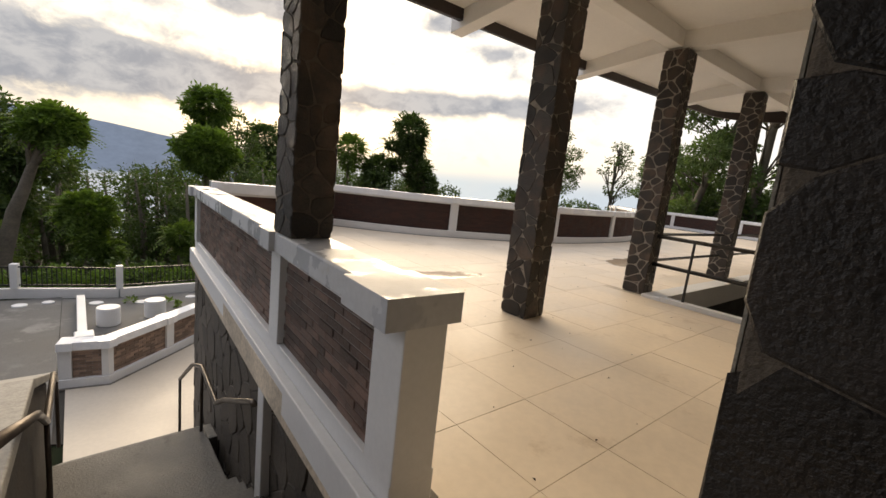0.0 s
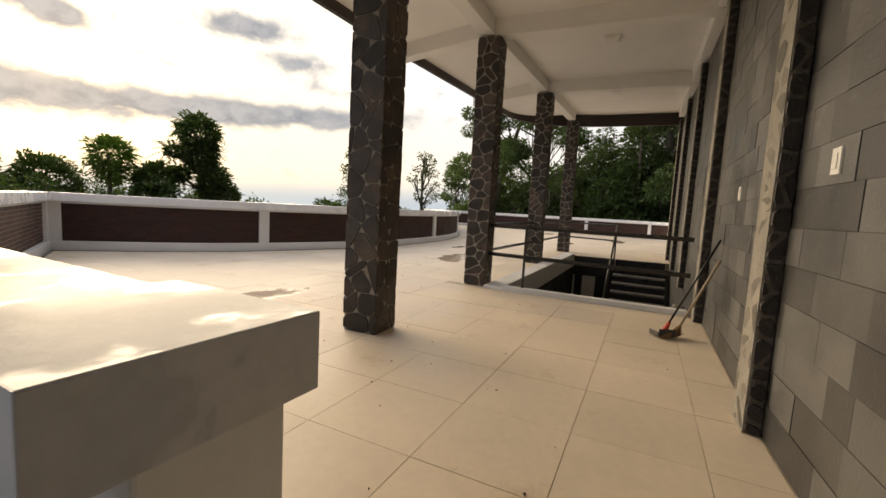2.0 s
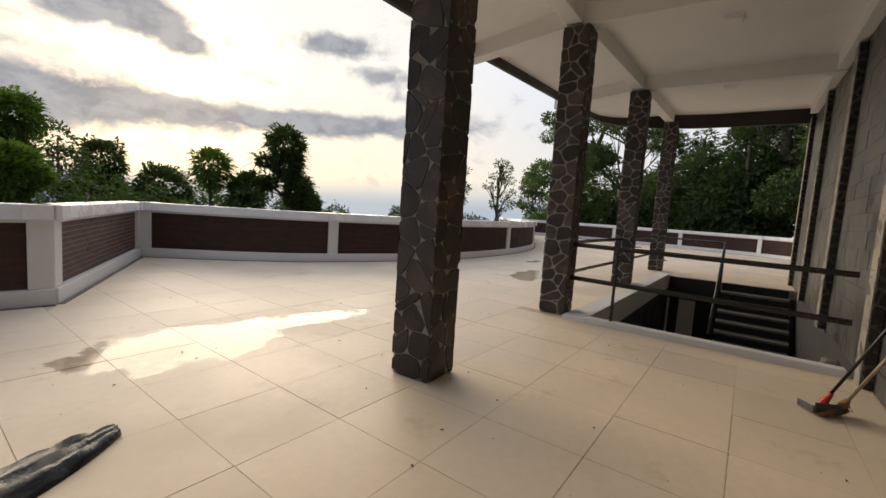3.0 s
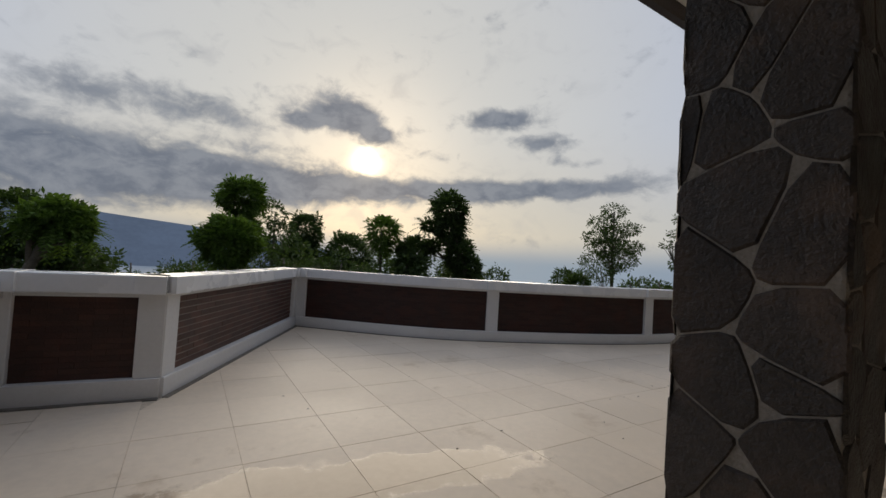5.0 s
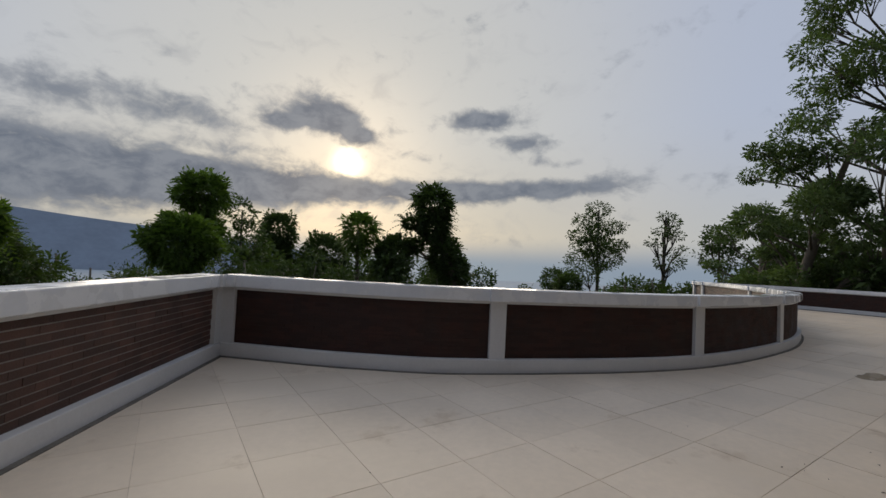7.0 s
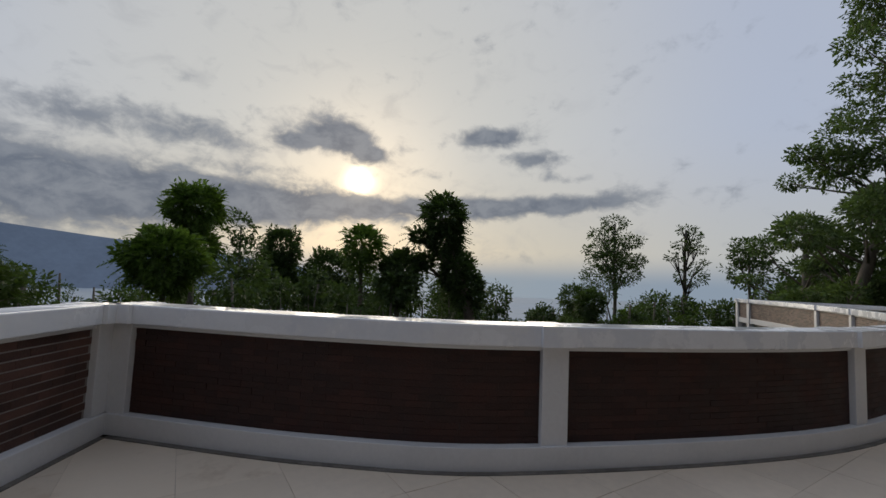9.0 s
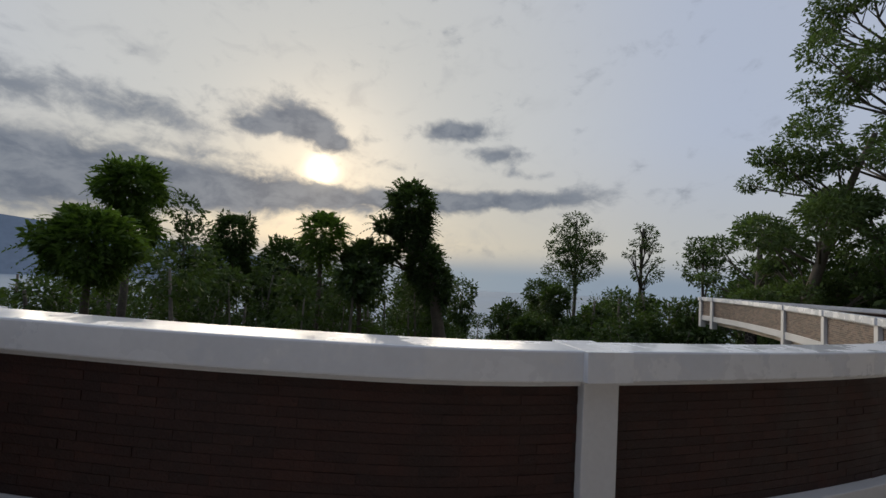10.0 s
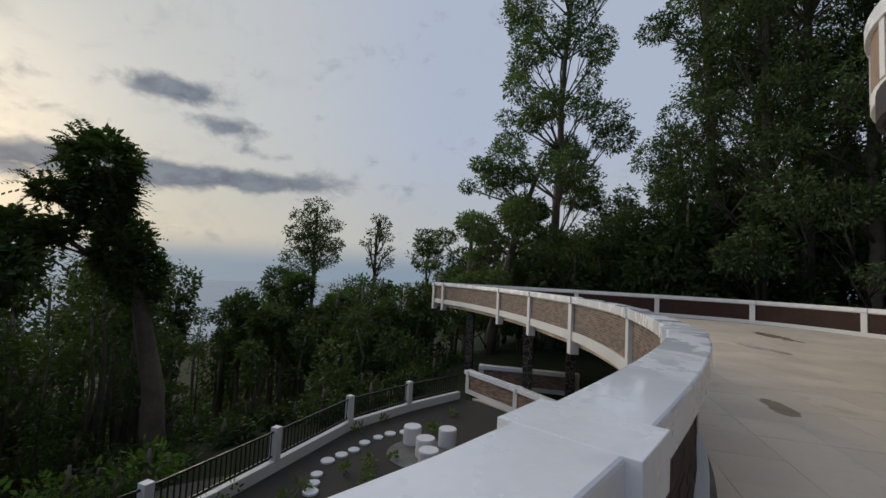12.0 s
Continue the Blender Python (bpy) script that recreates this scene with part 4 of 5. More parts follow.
parapet("parapet_lower_back", lp3, [0.1, 2.1, lengths(lp3)[-1] - 0.1], "white parapet with brick panels behind the columns of the court", z0=LOW + 0.05, hgt=0.95)
for i, (x, y) in enumerate(((27.4, 12.3), (22.8, 9.1), (24.4, 7.4), (16.0, 5.0))):
    stone_column(x, y, LOW, -0.23, 0.38, False, "dark stone column carrying the terrace above the court", 60 + i)
kerb = thing("garden_kerb", "white painted garden kerb", "kerb", kind="structure")
part("kerb", Shape().box(-0.66, -0.46, 13.0, 16.4, LOW, LOW + 0.28), M_WHITE, kerb, bevel=0.02)
part("kerb_block", Shape().box(-0.72, -0.34, 12.5, 12.95, LOW, LOW + 0.34), M_WHITE, kerb, bevel=0.03)


def stool(x, y, h, r, label):
    t = thing("garden_stool", label, "stool", "white round stools in the garden")
    z0 = LOW + 0.03
    part("seat", Shape().tube([(x, y, z0), (x, y, z0 + 0.02), (x, y, z0 + h - 0.03), (x, y, z0 + h)], [r * 0.97, r, r, r * 0.95], 28), M_WHITE, t)
    return t


for x, y in ((17.75, 12.25), (17.05, 11.65), (17.95, 11.25), (16.35, 11.35)):
    stool(x, y, 0.48, 0.26, "white round concrete stool on a dark paved disc")
for x, y in ((0.0, 14.1), (1.1, 14.4)):
    stool(x, y, 0.50, 0.27, "white round concrete stool in the garden bed")
disc = Shape().tube([(17.2, 11.75, LOW - 0.05), (17.2, 11.75, LOW + 0.022), (17.2, 11.75, LOW + 0.03)], [0.98, 0.98, 0.95], 36)
tagged(part("paved_disc", disc, M_STEP), "round dark paved disc under the garden stools", "paving")
for x, y in ((14.4, 13.45), (14.75, 13.6), (15.15, 13.75), (15.87, 13.88), (16.3, 13.72), (16.7, 13.56), (17.25, 13.5), (17.75, 13.3), (18.15, 13.08), (18.45, 12.7), (-1.9, 16.6), (-1.3, 16.7), (-0.2, 16.2), (0.2, 15.6), (0.1, 14.9), (0.9, 15.9), (1.6, 15.8), (2.3, 16.0)):
    r = random.uniform(0.14, 0.18)
    st = Shape().tube([(x, y, LOW - 0.05), (x, y, LOW + 0.05), (x, y, LOW + 0.06)], [r, r, r - 0.02], 20)
    tagged(part("stepping_stone", st, M_WHITE), "pale round stepping stone in the garden soil", "stepping stone", "stepping stones")


def fence_run(pts):
    for (x0, y0), (x1, y1) in zip(pts, pts[1:]):
        t = thing("garden_fence", "black steel bar fence panel on a white kerb wall", "fence", "panels of the garden fence")
        L = math.hypot(x1 - x0, y1 - y0)
        path = [(x0, y0), (x1, y1)]
        m = Matrix.Translation((x0, y0, 0)) @ pose(0, 0, 0, 0, 0, math.degrees(math.atan2(y1 - y0, x1 - x0)))
        part("kerb_wall", Shape().box(0, L, -0.08, 0.08, LOW - 0.8, LOW + 0.28, m), M_WHITE, t, bevel=0.01)
        part("post", Shape().box(-0.09, 0.09, -0.10, 0.10, LOW + 0.281, LOW + 1.05, m), M_WHITE, t, bevel=0.01)
        for z in (0.36, 0.93):
            rail_k = part("rail", Shape().box(0.09, L - 0.09, -0.018, 0.018, LOW + z, LOW + z + 0.04, m), M_BLACK, t)
        nb = int((L - 0.2) / 0.12)
        first = None
        for k in range(nb):
            xx = 0.09 + (k + 0.5) * (L - 0.18) / nb
            if first is None:
                first = Shape().box(-0.011, 0.011, -0.011, 0.011, LOW + 0.40, LOW + 0.93).mesh("bar")
            ob = part("bar", first, M_BLACK, rail_k)
            ob.matrix_basis = m @ Matrix.Translation((xx, 0, 0))


fence_run([(-12.0, 19.4), (-8.4, 18.9), (-5.2, 18.3), (-2.05, 17.7), (0.42, 16.85), (3.3, 16.9), (6.2, 16.7), (9.0, 16.0), (11.95, 15.2), (14.96, 14.8), (18.0, 14.4), (20.4, 13.3), (22.7, 11.95)])

# ---- small things on the terrace ----


def switch(x, z):
    t = thing("light_switch", "white plastic switch plate on the grey stone wall", "light switch", "switches on the wall")
    if x > BEND:
        t.matrix_world = WALL_M
    plate = part("plate", Shape().box(x, x + 0.085, -0.034, -0.018, z, z + 0.12), M_SWITCH, t, bevel=0.004)
    part("rocker", Shape().box(x + 0.022, x + 0.063, -0.0179, -0.013, z + 0.025, z + 0.095), M_SWITCH, plate, bevel=0.003)


switch(2.40, 1.44)
switch(4.36, 1.41)
for x, y in ((4.6, 1.25), (7.75, 1.25), (11.6, 1.25)):
    t = thing("ceiling_lamp", "small square white ceiling lamp, switched off", "ceiling lamp", "ceiling lamps of the veranda")
    z = roof_z(x, y)
    housing = part("housing", Shape().box(x - 0.12, x + 0.12, y - 0.12, y + 0.12, z - 0.05, z), M_CEIL, t, bevel=0.008)
    part("diffuser", Shape().box(x - 0.10, x + 0.10, y - 0.10, y + 0.10, z - 0.058, z - 0.0505), M_SWITCH, housing, bevel=0.003)

broom = thing("broom", "fibre broom with a pale wooden handle leaning on the wall", "broom")
part("handle", Shape().tube([(4.93, 0.185, 0.10), (4.60, -0.045, 0.86)], 0.012, 10), M_WOOD, broom, "long pale wooden broom handle", smooth=True)
bh = Shape()
for k in range(150):
    a, q = random.uniform(-1, 1), random.uniform(-0.02, 0.02)
    bh.tube([(4.935 + a * 0.03, 0.19 + q * 0.4 - a * 0.02, 0.10), (4.90 + a * 0.10, 0.225 + q - a * 0.07, 0.05), (4.86 + a * 0.14, 0.25 + q - a * 0.12, 0.006 + 0.02 * abs(a))], [0.005, 0.004, 0.003], 4)
part("bristles", bh, M_STRAW, broom, "brown fibre bristles splayed on the tiles")
part("binding", Shape().tube([(4.945, 0.193, 0.075), (4.92, 0.175, 0.13)], [0.034, 0.018], 10), M_STRAW, broom, "bound neck of the bristles")
pan = thing("dustpan", "dark dustpan with a long black handle leaning on the wall", "dustpan")
part("handle", Shape().tube([(4.90, 0.30, 0.10), (4.70, -0.05, 1.05)], 0.011, 10), M_BLACK, pan, "long black handle", smooth=True)
pm = pose(4.90, 0.33, 0.012, 4, 0, 115)
part("tray", Shape().box(-0.085, 0.085, -0.085, 0.085, 0.0, 0.008, pm), M_GREYP, pan, bevel=0.004)
for x in (-0.093, 0.086):
    part("tray_side", Shape().box(x, x + 0.007, -0.085, 0.085, 0.0, 0.05, pm), M_GREYP, pan, bevel=0.002)
part("tray_back", Shape().box(-0.085, 0.085, 0.086, 0.093, 0.0, 0.08, pm), M_GREYP, pan, bevel=0.003)
part("clip", Shape().tube([(4.905, 0.31, 0.07), (4.885, 0.275, 0.165)], [0.030, 0.016], 10), M_RED, pan, "red plastic socket of the handle")

# crumpled black tarpaulin lying by the parapet
tp = Shape()
nu, nv = 26, 12
for i in range(nu + 1):
    for j in range(nv + 1):
        s, q = i / nu, j / nv - 0.5
        w = 0.34 * (1 - s ** 3 * 0.75) * (0.6 + 0.4 * math.sin(min(1, s * 3) * 1.57))
        x, y = 0.80 + s * 0.80, 3.36 + s * 0.32
        h = (0.09 * (1 - 4 * q * q) * (1 - s * 0.55) + 0.03 * abs(noise.noise((s * 7, q * 9, 1.7))) + 0.012 * math.sin(q * 26 + s * 5)) if abs(q) < 0.499 else 0.0
        tp.v.append((x - q * w * 0.3, y + q * w, 0.004 + max(0.0, h)))
for i in range(nu):
    for j in range(nv):
        a = i * (nv + 1) + j
        tp.f.append((a, a + 1, a + nv + 2, a + nv + 1))
tarp = part("folded_tarpaulin", tp, M_TARP, smooth=True)
tarp.modifiers.new("solid", "SOLIDIFY").thickness = 0.004
tagged(tarp, "crumpled black plastic tarpaulin lying on the tiles", "tarpaulin")
lf = Shape()
for k in range(105):
    x = random.uniform(0.8, 8.5)
    y = random.uniform(0.3, 5.5) if random.random() < 0.8 else random.uniform(4, 7)
    if hx0 - 0.3 < x < hx1 + 0.3 and y < 3.3:
        continue
    r, a = random.uniform(0.005, 0.017), random.uniform(0, 6.28)
    c, s_ = math.cos(a) * r, math.sin(a) * r
    lf.add([(x - c, y - s_, 0.002), (x + s_ * 0.5, y - c * 0.5, 0.006), (x + c, y + s_, 0.003), (x - s_ * 0.5, y + c * 0.5, 0.008)], [(0, 1, 2, 3)])
tagged(part("fallen_leaf_litter", lf, M_DEAD), "scattered bits of dry leaf on the tiles", "leaf litter", kind="stuff")

# ---- round balcony of the upper storey ----
bal = thing("round_balcony", "white round upper balcony with brick panels", "balcony", kind="structure")
ring = [(15.3 + 3.6 * math.cos(radians(a)), -1.38 + 3.6 * math.sin(radians(a))) for a in range(-100, 171, 5)]
part("slab", Shape().prism(ring, 5.60, 5.98), M_WHITE, bal, bevel=0.03)
part("corbel", Shape().prism([(15.3 + (x - 15.3) * 0.93, -1.38 + (y + 1.38) * 0.93) for x, y in ring], 5.30, 5.599), M_WHITE, bal, bevel=0.03)
part("parapet_wall", Shape().ribbon(ring, -0.2, -0.02, 5.98, 7.2), M_BRICK_OUT, bal)
part("cap", Shape().ribbon(ring, -0.27, 0.08, 7.2, 7.55), M_CAP, bal, bevel=0.015)
for a in range(-90, 170, 28):
    p = pose(15.3, -1.38, 0, 0, 0, a)
    part("post", Shape().box(3.36, 3.63, -0.11, 0.11, 5.981, 7.199, p), M_WHITE, bal, bevel=0.008)

# ---- trees ----


def leaf_arrays(blobs, count, size, rng, droop=0.25, fill=0.62):
    """Leaves as bent diamonds in clumps: blobs are (centre, radius, flattening)."""
    tot = sum(r * r for _, r, _ in blobs)
    V = []
    for c, r, fl in blobs:
        k = max(12, int(count * r * r / tot))
        d = rng.normal(size=(k, 3))
        d /= np.linalg.norm(d, axis=1)[:, None]
        ph = rng.uniform(0, 6.28, 6)
        lump = 1 + 0.20 * np.sin(3.1 * d[:, 0] * 2 + ph[0]) * np.sin(2.7 * d[:, 1] * 2 + ph[1]) + 0.16 * np.sin(5.3 * d[:, 2] + 4 * d[:, 0] + ph[2]) + 0.10 * np.sin(9 * d[:, 1] + 7 * d[:, 2] + ph[3])
        rad = r * lump * (fill + (1 - fill) * rng.uniform(0, 1, k) ** 0.6)
        p = np.array(c) + d * rad[:, None] * np.array([1, 1, fl])
        out = d * 0.8 + rng.normal(size=(k, 3)) * 0.55
        out[:, 2] -= droop
        out /= np.linalg.norm(out, axis=1)[:, None]
        sd = np.cross(out, rng.normal(size=(k, 3)))
        sd /= np.linalg.norm(sd, axis=1)[:, None]
        L = size * rng.uniform(0.6, 1.35, k)[:, None]
        nrm = np.cross(out, sd)
        V.append(np.stack([p, p + out * L * 0.5 + sd * L * 0.2, p + out * L + nrm * -0.12 * L, p + out * L * 0.5 - sd * L * 0.2], 1).reshape(-1, 3))
    return np.concatenate(V)


def frond_arrays(blobs, per_m2, rng, length=0.75, leaf=0.20):
    """Feathery compound leaves standing out of the clumps: a curved stalk with pairs of leaflets."""
    out = []
    for c, r, fl in blobs:
        k = int(per_m2 * 12.6 * r * r)
        d = rng.normal(size=(k, 3))
        d[:, 2] += 0.35
        d /= np.linalg.norm(d, axis=1)[:, None]
        p0 = np.array(c) + d * r * np.array([1, 1, fl]) * rng.uniform(0.55, 0.95, k)[:, None]
        dr = d + rng.normal(size=(k, 3)) * 0.35
        dr /= np.linalg.norm(dr, axis=1)[:, None]
        side = np.cross(dr, np.array([0, 0, 1.0]) + rng.normal(size=(k, 3)) * 0.25)
        side /= np.linalg.norm(side, axis=1)[:, None]
        L = length * rng.uniform(0.6, 1.25, k)[:, None]
        for i in range(7):
            t = (i + 1) / 7
            q = p0 + dr * L * t + np.array([0, 0, -0.42]) * L * t * t
            for sg in (-1, 1):
                w = leaf * (1.1 - 0.6 * abs(t - 0.45)) * rng.uniform(0.8, 1.2, k)[:, None]
                tip = q + side * sg * w + dr * w * 0.45 + np.array([0, 0, -0.25]) * w
                mid = (q + tip) / 2
                wd = dr * w * 0.20
                out.append(np.stack([q, mid + wd, tip, mid - wd], 1).reshape(-1, 3))
    return np.concatenate(out)


def leaf_mesh(name, V):
    me = bpy.data.meshes.new(name)
    k = len(V) // 4
    me.vertices.add(len(V))
    me.vertices.foreach_set("co", V.astype(np.float32).ravel())
    me.loops.add(4 * k)
    me.loops.foreach_set("vertex_index", np.arange(4 * k, dtype=np.int32))
    me.polygons.add(k)
    me.polygons.foreach_set("loop_start", np.arange(0, 4 * k, 4, dtype=np.int32))
    me.update(calc_edges=True)
    return me


def tree(x, y, blobs, label, material, count, size, trunk_r, seed, lean=(0, 0), limbs=2, bare=False, limb=0.5, fronds=0.0):
    """A tree: blobs are (dx, dy, z, radius, flattening) with z in the world."""
    rng = np.random.default_rng(seed)
    t = thing("tree", label, "tree", "trees round the terrace")
    gz = ground_z(x, y) - 0.2
    B3 = [((x + b[0], y + b[1], b[2]), b[3], b[4]) for b in blobs]
    top = max(B3, key=lambda b: b[0][2])
    tr = Shape()
    pts, n = [], 9
    for i in range(n):
        s = i / (n - 1)
        w = 0.12 * trunk_r * 6
        pts.append((x + (top[0][0] - x) * s ** 1.6 + lean[0] * math.sin(s * 3.1) + rng.normal() * w * 0.3, y + (top[0][1] - y) * s ** 1.6 + lean[1] * math.sin(s * 3.1) + rng.normal() * w * 0.3, gz + (top[0][2] - gz) * s))
    tr.tube(pts, [trunk_r * (1.35 - 0.95 * i / (n - 1)) for i in range(n)], 9)
    for c, r, fl in B3:
        if c is top[0] and not bare:
            continue
        zs = max(gz + 0.3 * (c[2] - gz), c[2] - max(1.2, 1.6 * r))
        s = min(1, (zs - gz) / max(0.1, top[0][2] - gz))
        i = min(n - 1, int(s * (n - 1)))
        p0 = Vector(pts[i])
        mid = p0.lerp(Vector(c), 0.55) + Vector((rng.normal() * 0.15 * r, rng.normal() * 0.15 * r, -0.12 * r))
        tr.tube([p0, mid, c], [trunk_r * limb * 1.0, trunk_r * limb * 0.65, trunk_r * limb * 0.3], 6)
        for _ in range(limbs):
            d = rng.normal(size=3)
            d /= np.linalg.norm(d)
            tr.tube([mid, Vector(c) + Vector(d) * r * 0.85], [trunk_r * limb * 0.4, trunk_r * limb * 0.14], 5)
    part("trunk", tr, M_BARK, t, smooth=True)
    V = leaf_arrays(B3, count, size, rng)
    if fronds:
        V = np.concatenate([V, frond_arrays(B3, fronds, rng)])
    part("crown", leaf_mesh("crown", V), material, t)
    return t


POLL = "pollarded tree with dense round leafy clumps above the parapet"
tree(4.9, 26.4, [(0, 0, 1.7, 1.38, 0.88)], "pollarded tree with one large round leafy clump", M_LEAF, 6000, 0.28, 0.20, 1, fronds=12)
tree(6.1, 31.6, [(0, 0, 4.7, 1.3, 0.85), (0.3, 0.1, 2.6, 0.9, 1.0)], "tall pollarded tree with a round leafy head", M_LEAF, 5000, 0.30, 0.22, 11, fronds=12)
tree(13.1, 42.5, [(0.2, 0, 3.6, 1.5, 1.0), (-0.3, 0, 1.2, 1.7, 1.1)], POLL, M_LEAF_D, 5000, 0.34, 0.24, 2, fronds=9)
tree(16.6, 40.0, [(0, 0, 1.7, 2.0, 0.85), (0.3, 0, -1.0, 2.0, 1.0)], POLL, M_LEAF_D, 5500, 0.34, 0.24, 3, fronds=9)
tree(12.6, 24.5, [(0, 0, 2.9, 0.85, 0.85), (0.1, 0.2, 2.1, 0.5, 0.9)], "slender tree with a loose palm-like top", M_LEAF, 700, 0.30, 0.15, 4, fronds=22)
tree(14.0, 23.3, [(0, 0, 1.8, 0.85, 0.9), (-0.2, 0.1, 0.9, 0.75, 0.9)], POLL, M_LEAF_D, 3000, 0.26, 0.14, 5, fronds=12)
tree(17.6, 21.2, [(-1.85, 1.3, 4.4, 0.92, 0.95), (-1.65, 1.3, 3.3, 0.8, 0.9), (-1.1, 1.0, 1.9, 0.8, 1.0), (-0.6, 0.8, 0.9, 0.8, 1.0), (-2.9, 1.7, 3.4, 0.35, 0.6), (-2.6, 1.7, 2.2, 0.4, 0.7)], "tall pollarded tree with a leafy head and a lower side clump", M_LEAF_D, 8000, 0.25, 0.30, 6, fronds=14)
tree(-3.0, 23.6, [(1.75, 0, 2.05, 0.92, 0.72), (1.2, 0.2, 1.75, 0.5, 0.7), (2.3, 0, 1.75, 0.5, 0.7)], "leaning pollarded tree with a broad flat leafy head", M_LEAF, 4200, 0.28, 0.27, 7, fronds=12)
tree(-0.2, 25.2, [(0, 0, -1.7, 0.98, 0.85), (0.3, 0, -3.2, 0.6, 0.8), (0.8, 0.3, -3.8, 0.45, 0.8)], POLL, M_LEAF, 4000, 0.28, 0.18, 8, fronds=12)
tree(3.3, 24.0, [(0, 0, -2.5, 0.6, 0.8), (0.2, 0.1, -3.2, 0.4, 0.8)], "small young tree with a light green crown", M_LEAF_L, 1200, 0.26, 0.13, 9, fronds=12)
tree(-4.2, 24.5, [(0, 0, -2.6, 1.2, 0.8), (-0.8, 0, -1.2, 1.1, 0.8), (0.6, 0.4, -3.8, 1.0, 0.6)], "bushy bright green tree behind the fence", M_LEAF_L, 3600, 0.28, 0.16, 10, fronds=12)
tree(-4.6, 33.5, [(0, 0, 2.5, 1.8, 0.7), (-2.4, 0, 2.0, 1.7, 0.7), (1.8, 0, 1.3, 1.5, 0.7), (2.9, 0, 0.0, 1.2, 0.8), (0, 0, -0.4, 2.2, 0.8)], "broad dark tree with drooping foliage", M_LEAF_D, 7000, 0.32, 0.3, 12, fronds=5)
tree(9.0, 36.0, [(0, 0, 4.2, 0.9, 1.3), (0.6, 0, 2.4, 1.2, 1.3), (-0.5, 0, 0.6, 1.4, 1.3)], "loose grey-green tree between the pollarded ones", M_LEAF_D, 2600, 0.28, 0.14, 13, limbs=4)
tree(80.0, 54.5, [(0, 0, 14.2, 2.4, 0.6), (-3.2, 0.4, 11.6, 2.6, 0.5), (3.8, -0.6, 10.8, 2.8, 0.5), (0.3, 0, 9.6, 2.6, 0.6), (-5.2, 0, 8.4, 2.8, 0.5), (5.6, 0, 7.2, 3.0, 0.5), (-2.4, 0, 6.4, 3.2, 0.6), (2.2, 0, 4.6, 4.0, 0.7), (-4.0, 0, 2.6, 4.0, 0.8)], "open-crowned tree with thin airy foliage", M_LEAF_D, 7000, 0.55, 0.40, 14, limbs=6)
tree(86.0, 43.0, [(-1.2, 0, 12.6, 1.6, 0.5), (1.8, 0.3, 11.8, 1.6, 0.5), (-3.0, 0, 9.6, 1.5, 0.5), (3.2, 0, 9.2, 1.6, 0.5), (0.4, 0, 10.0, 1.4, 0.5), (-4.8, 0.5, 7.2, 1.5, 0.5), (4.4, 0, 6.6, 1.2, 0.5), (0.5, 0, 4.0, 2.6, 0.7)], "sparse tree with twisting bare limbs", M_LEAF_D, 1100, 0.6, 0.45, 15, lean=(1.5, 1.5), limbs=6, bare=True)
tree(58.3, 24.3, [(0, 0, 6.6, 1.6, 0.55), (-1.6, 0, 5.4, 1.5, 0.55), (1.8, 0, 5.2, 1.6, 0.55), (0, 0, 3.6, 2.2, 0.7)], "small airy tree with thin branches", M_LEAF_D, 2200, 0.42, 0.22, 16, limbs=6)
tree(31.5, 25.5, [(0, 0, 0.1, 1.0, 0.9), (0.2, 0, -1.6, 0.6, 1.2), (-0.1, 0, -3.0, 0.5, 1.2)], "slim pollarded tree with a round dark head", M_LEAF_D, 2080, 0.28, 0.13, 17, fronds=12)
tree(27.5, 25.0, [(0, 0, -1.9, 0.75, 0.8), (0.1, 0, -3.2, 0.5, 1.0)], "slim pollarded tree with a small round head", M_LEAF_D, 1360, 0.28, 0.12, 18, fronds=12)
tree(35.0, 24.5, [(0, 0, -1.3, 0.7, 1.3), (0.2, 0, -3.0, 0.7, 1.2)], "slim tree with a narrow leafy crown", M_LEAF, 1360, 0.28, 0.12, 19, fronds=12)


for k, (deg, dist, top, r) in enumerate(((47, 34, -0.2, 1.3), (40, 30, -1.2, 0.9), (36, 36, 0.4, 1.1), (31, 29, -2.0, 0.8), (27, 33, -0.8, 0.9), (22, 30, -1.6, 0.9), (17, 32, -0.4, 1.2), (53, 36, 0.6, 1.6), (73, 33, 0.6, 1.5), (79, 36, 1.4, 1.5), (66, 35, 0.2, 1.4))):
    xx, yy = 6.1 + dist * math.cos(radians(deg)), 8.6 + dist * math.sin(radians(deg))
    tree(xx, yy, [(0, 0, top, r, 1.0), (0.4, 0.2, top - 1.5, r * 0.8, 1.1), (-0.5, -0.1, top - 2.6, r * 0.8, 1.0)], "slim dark woodland tree on the slope", M_LEAF_D, 2600, 0.30, 0.14, 70 + k, limbs=3)


def tall_tree(x, y, h, spread, seed, label, count, gaps=0.75):
    rng = random.Random(seed)
    gz = ground_z(x, y)
    blobs = []
    k = int(h * 1.9)
    for i in range(k):
        s = 0.22 + 0.76 * i / (k - 1)
        a = i * 2.4 + rng.uniform(-0.7, 0.7)
        reach = spread * (0.80 - 0.22 * s) * rng.uniform(0.15, 1.0) ** 0.7
        blobs.append((math.cos(a) * reach, math.sin(a) * reach, gz + h * s + rng.uniform(-1.6, 1.6), rng.uniform(0.4, 1.3) * gaps, rng.uniform(0.5, 0.95)))
    blobs.append((0, 0, gz + h, 0.9, 0.8))
    tree(x, y, blobs, label, M_LEAF_F, int(count * 1.75), 0.27, 0.30, seed, limbs=3, limb=0.28)


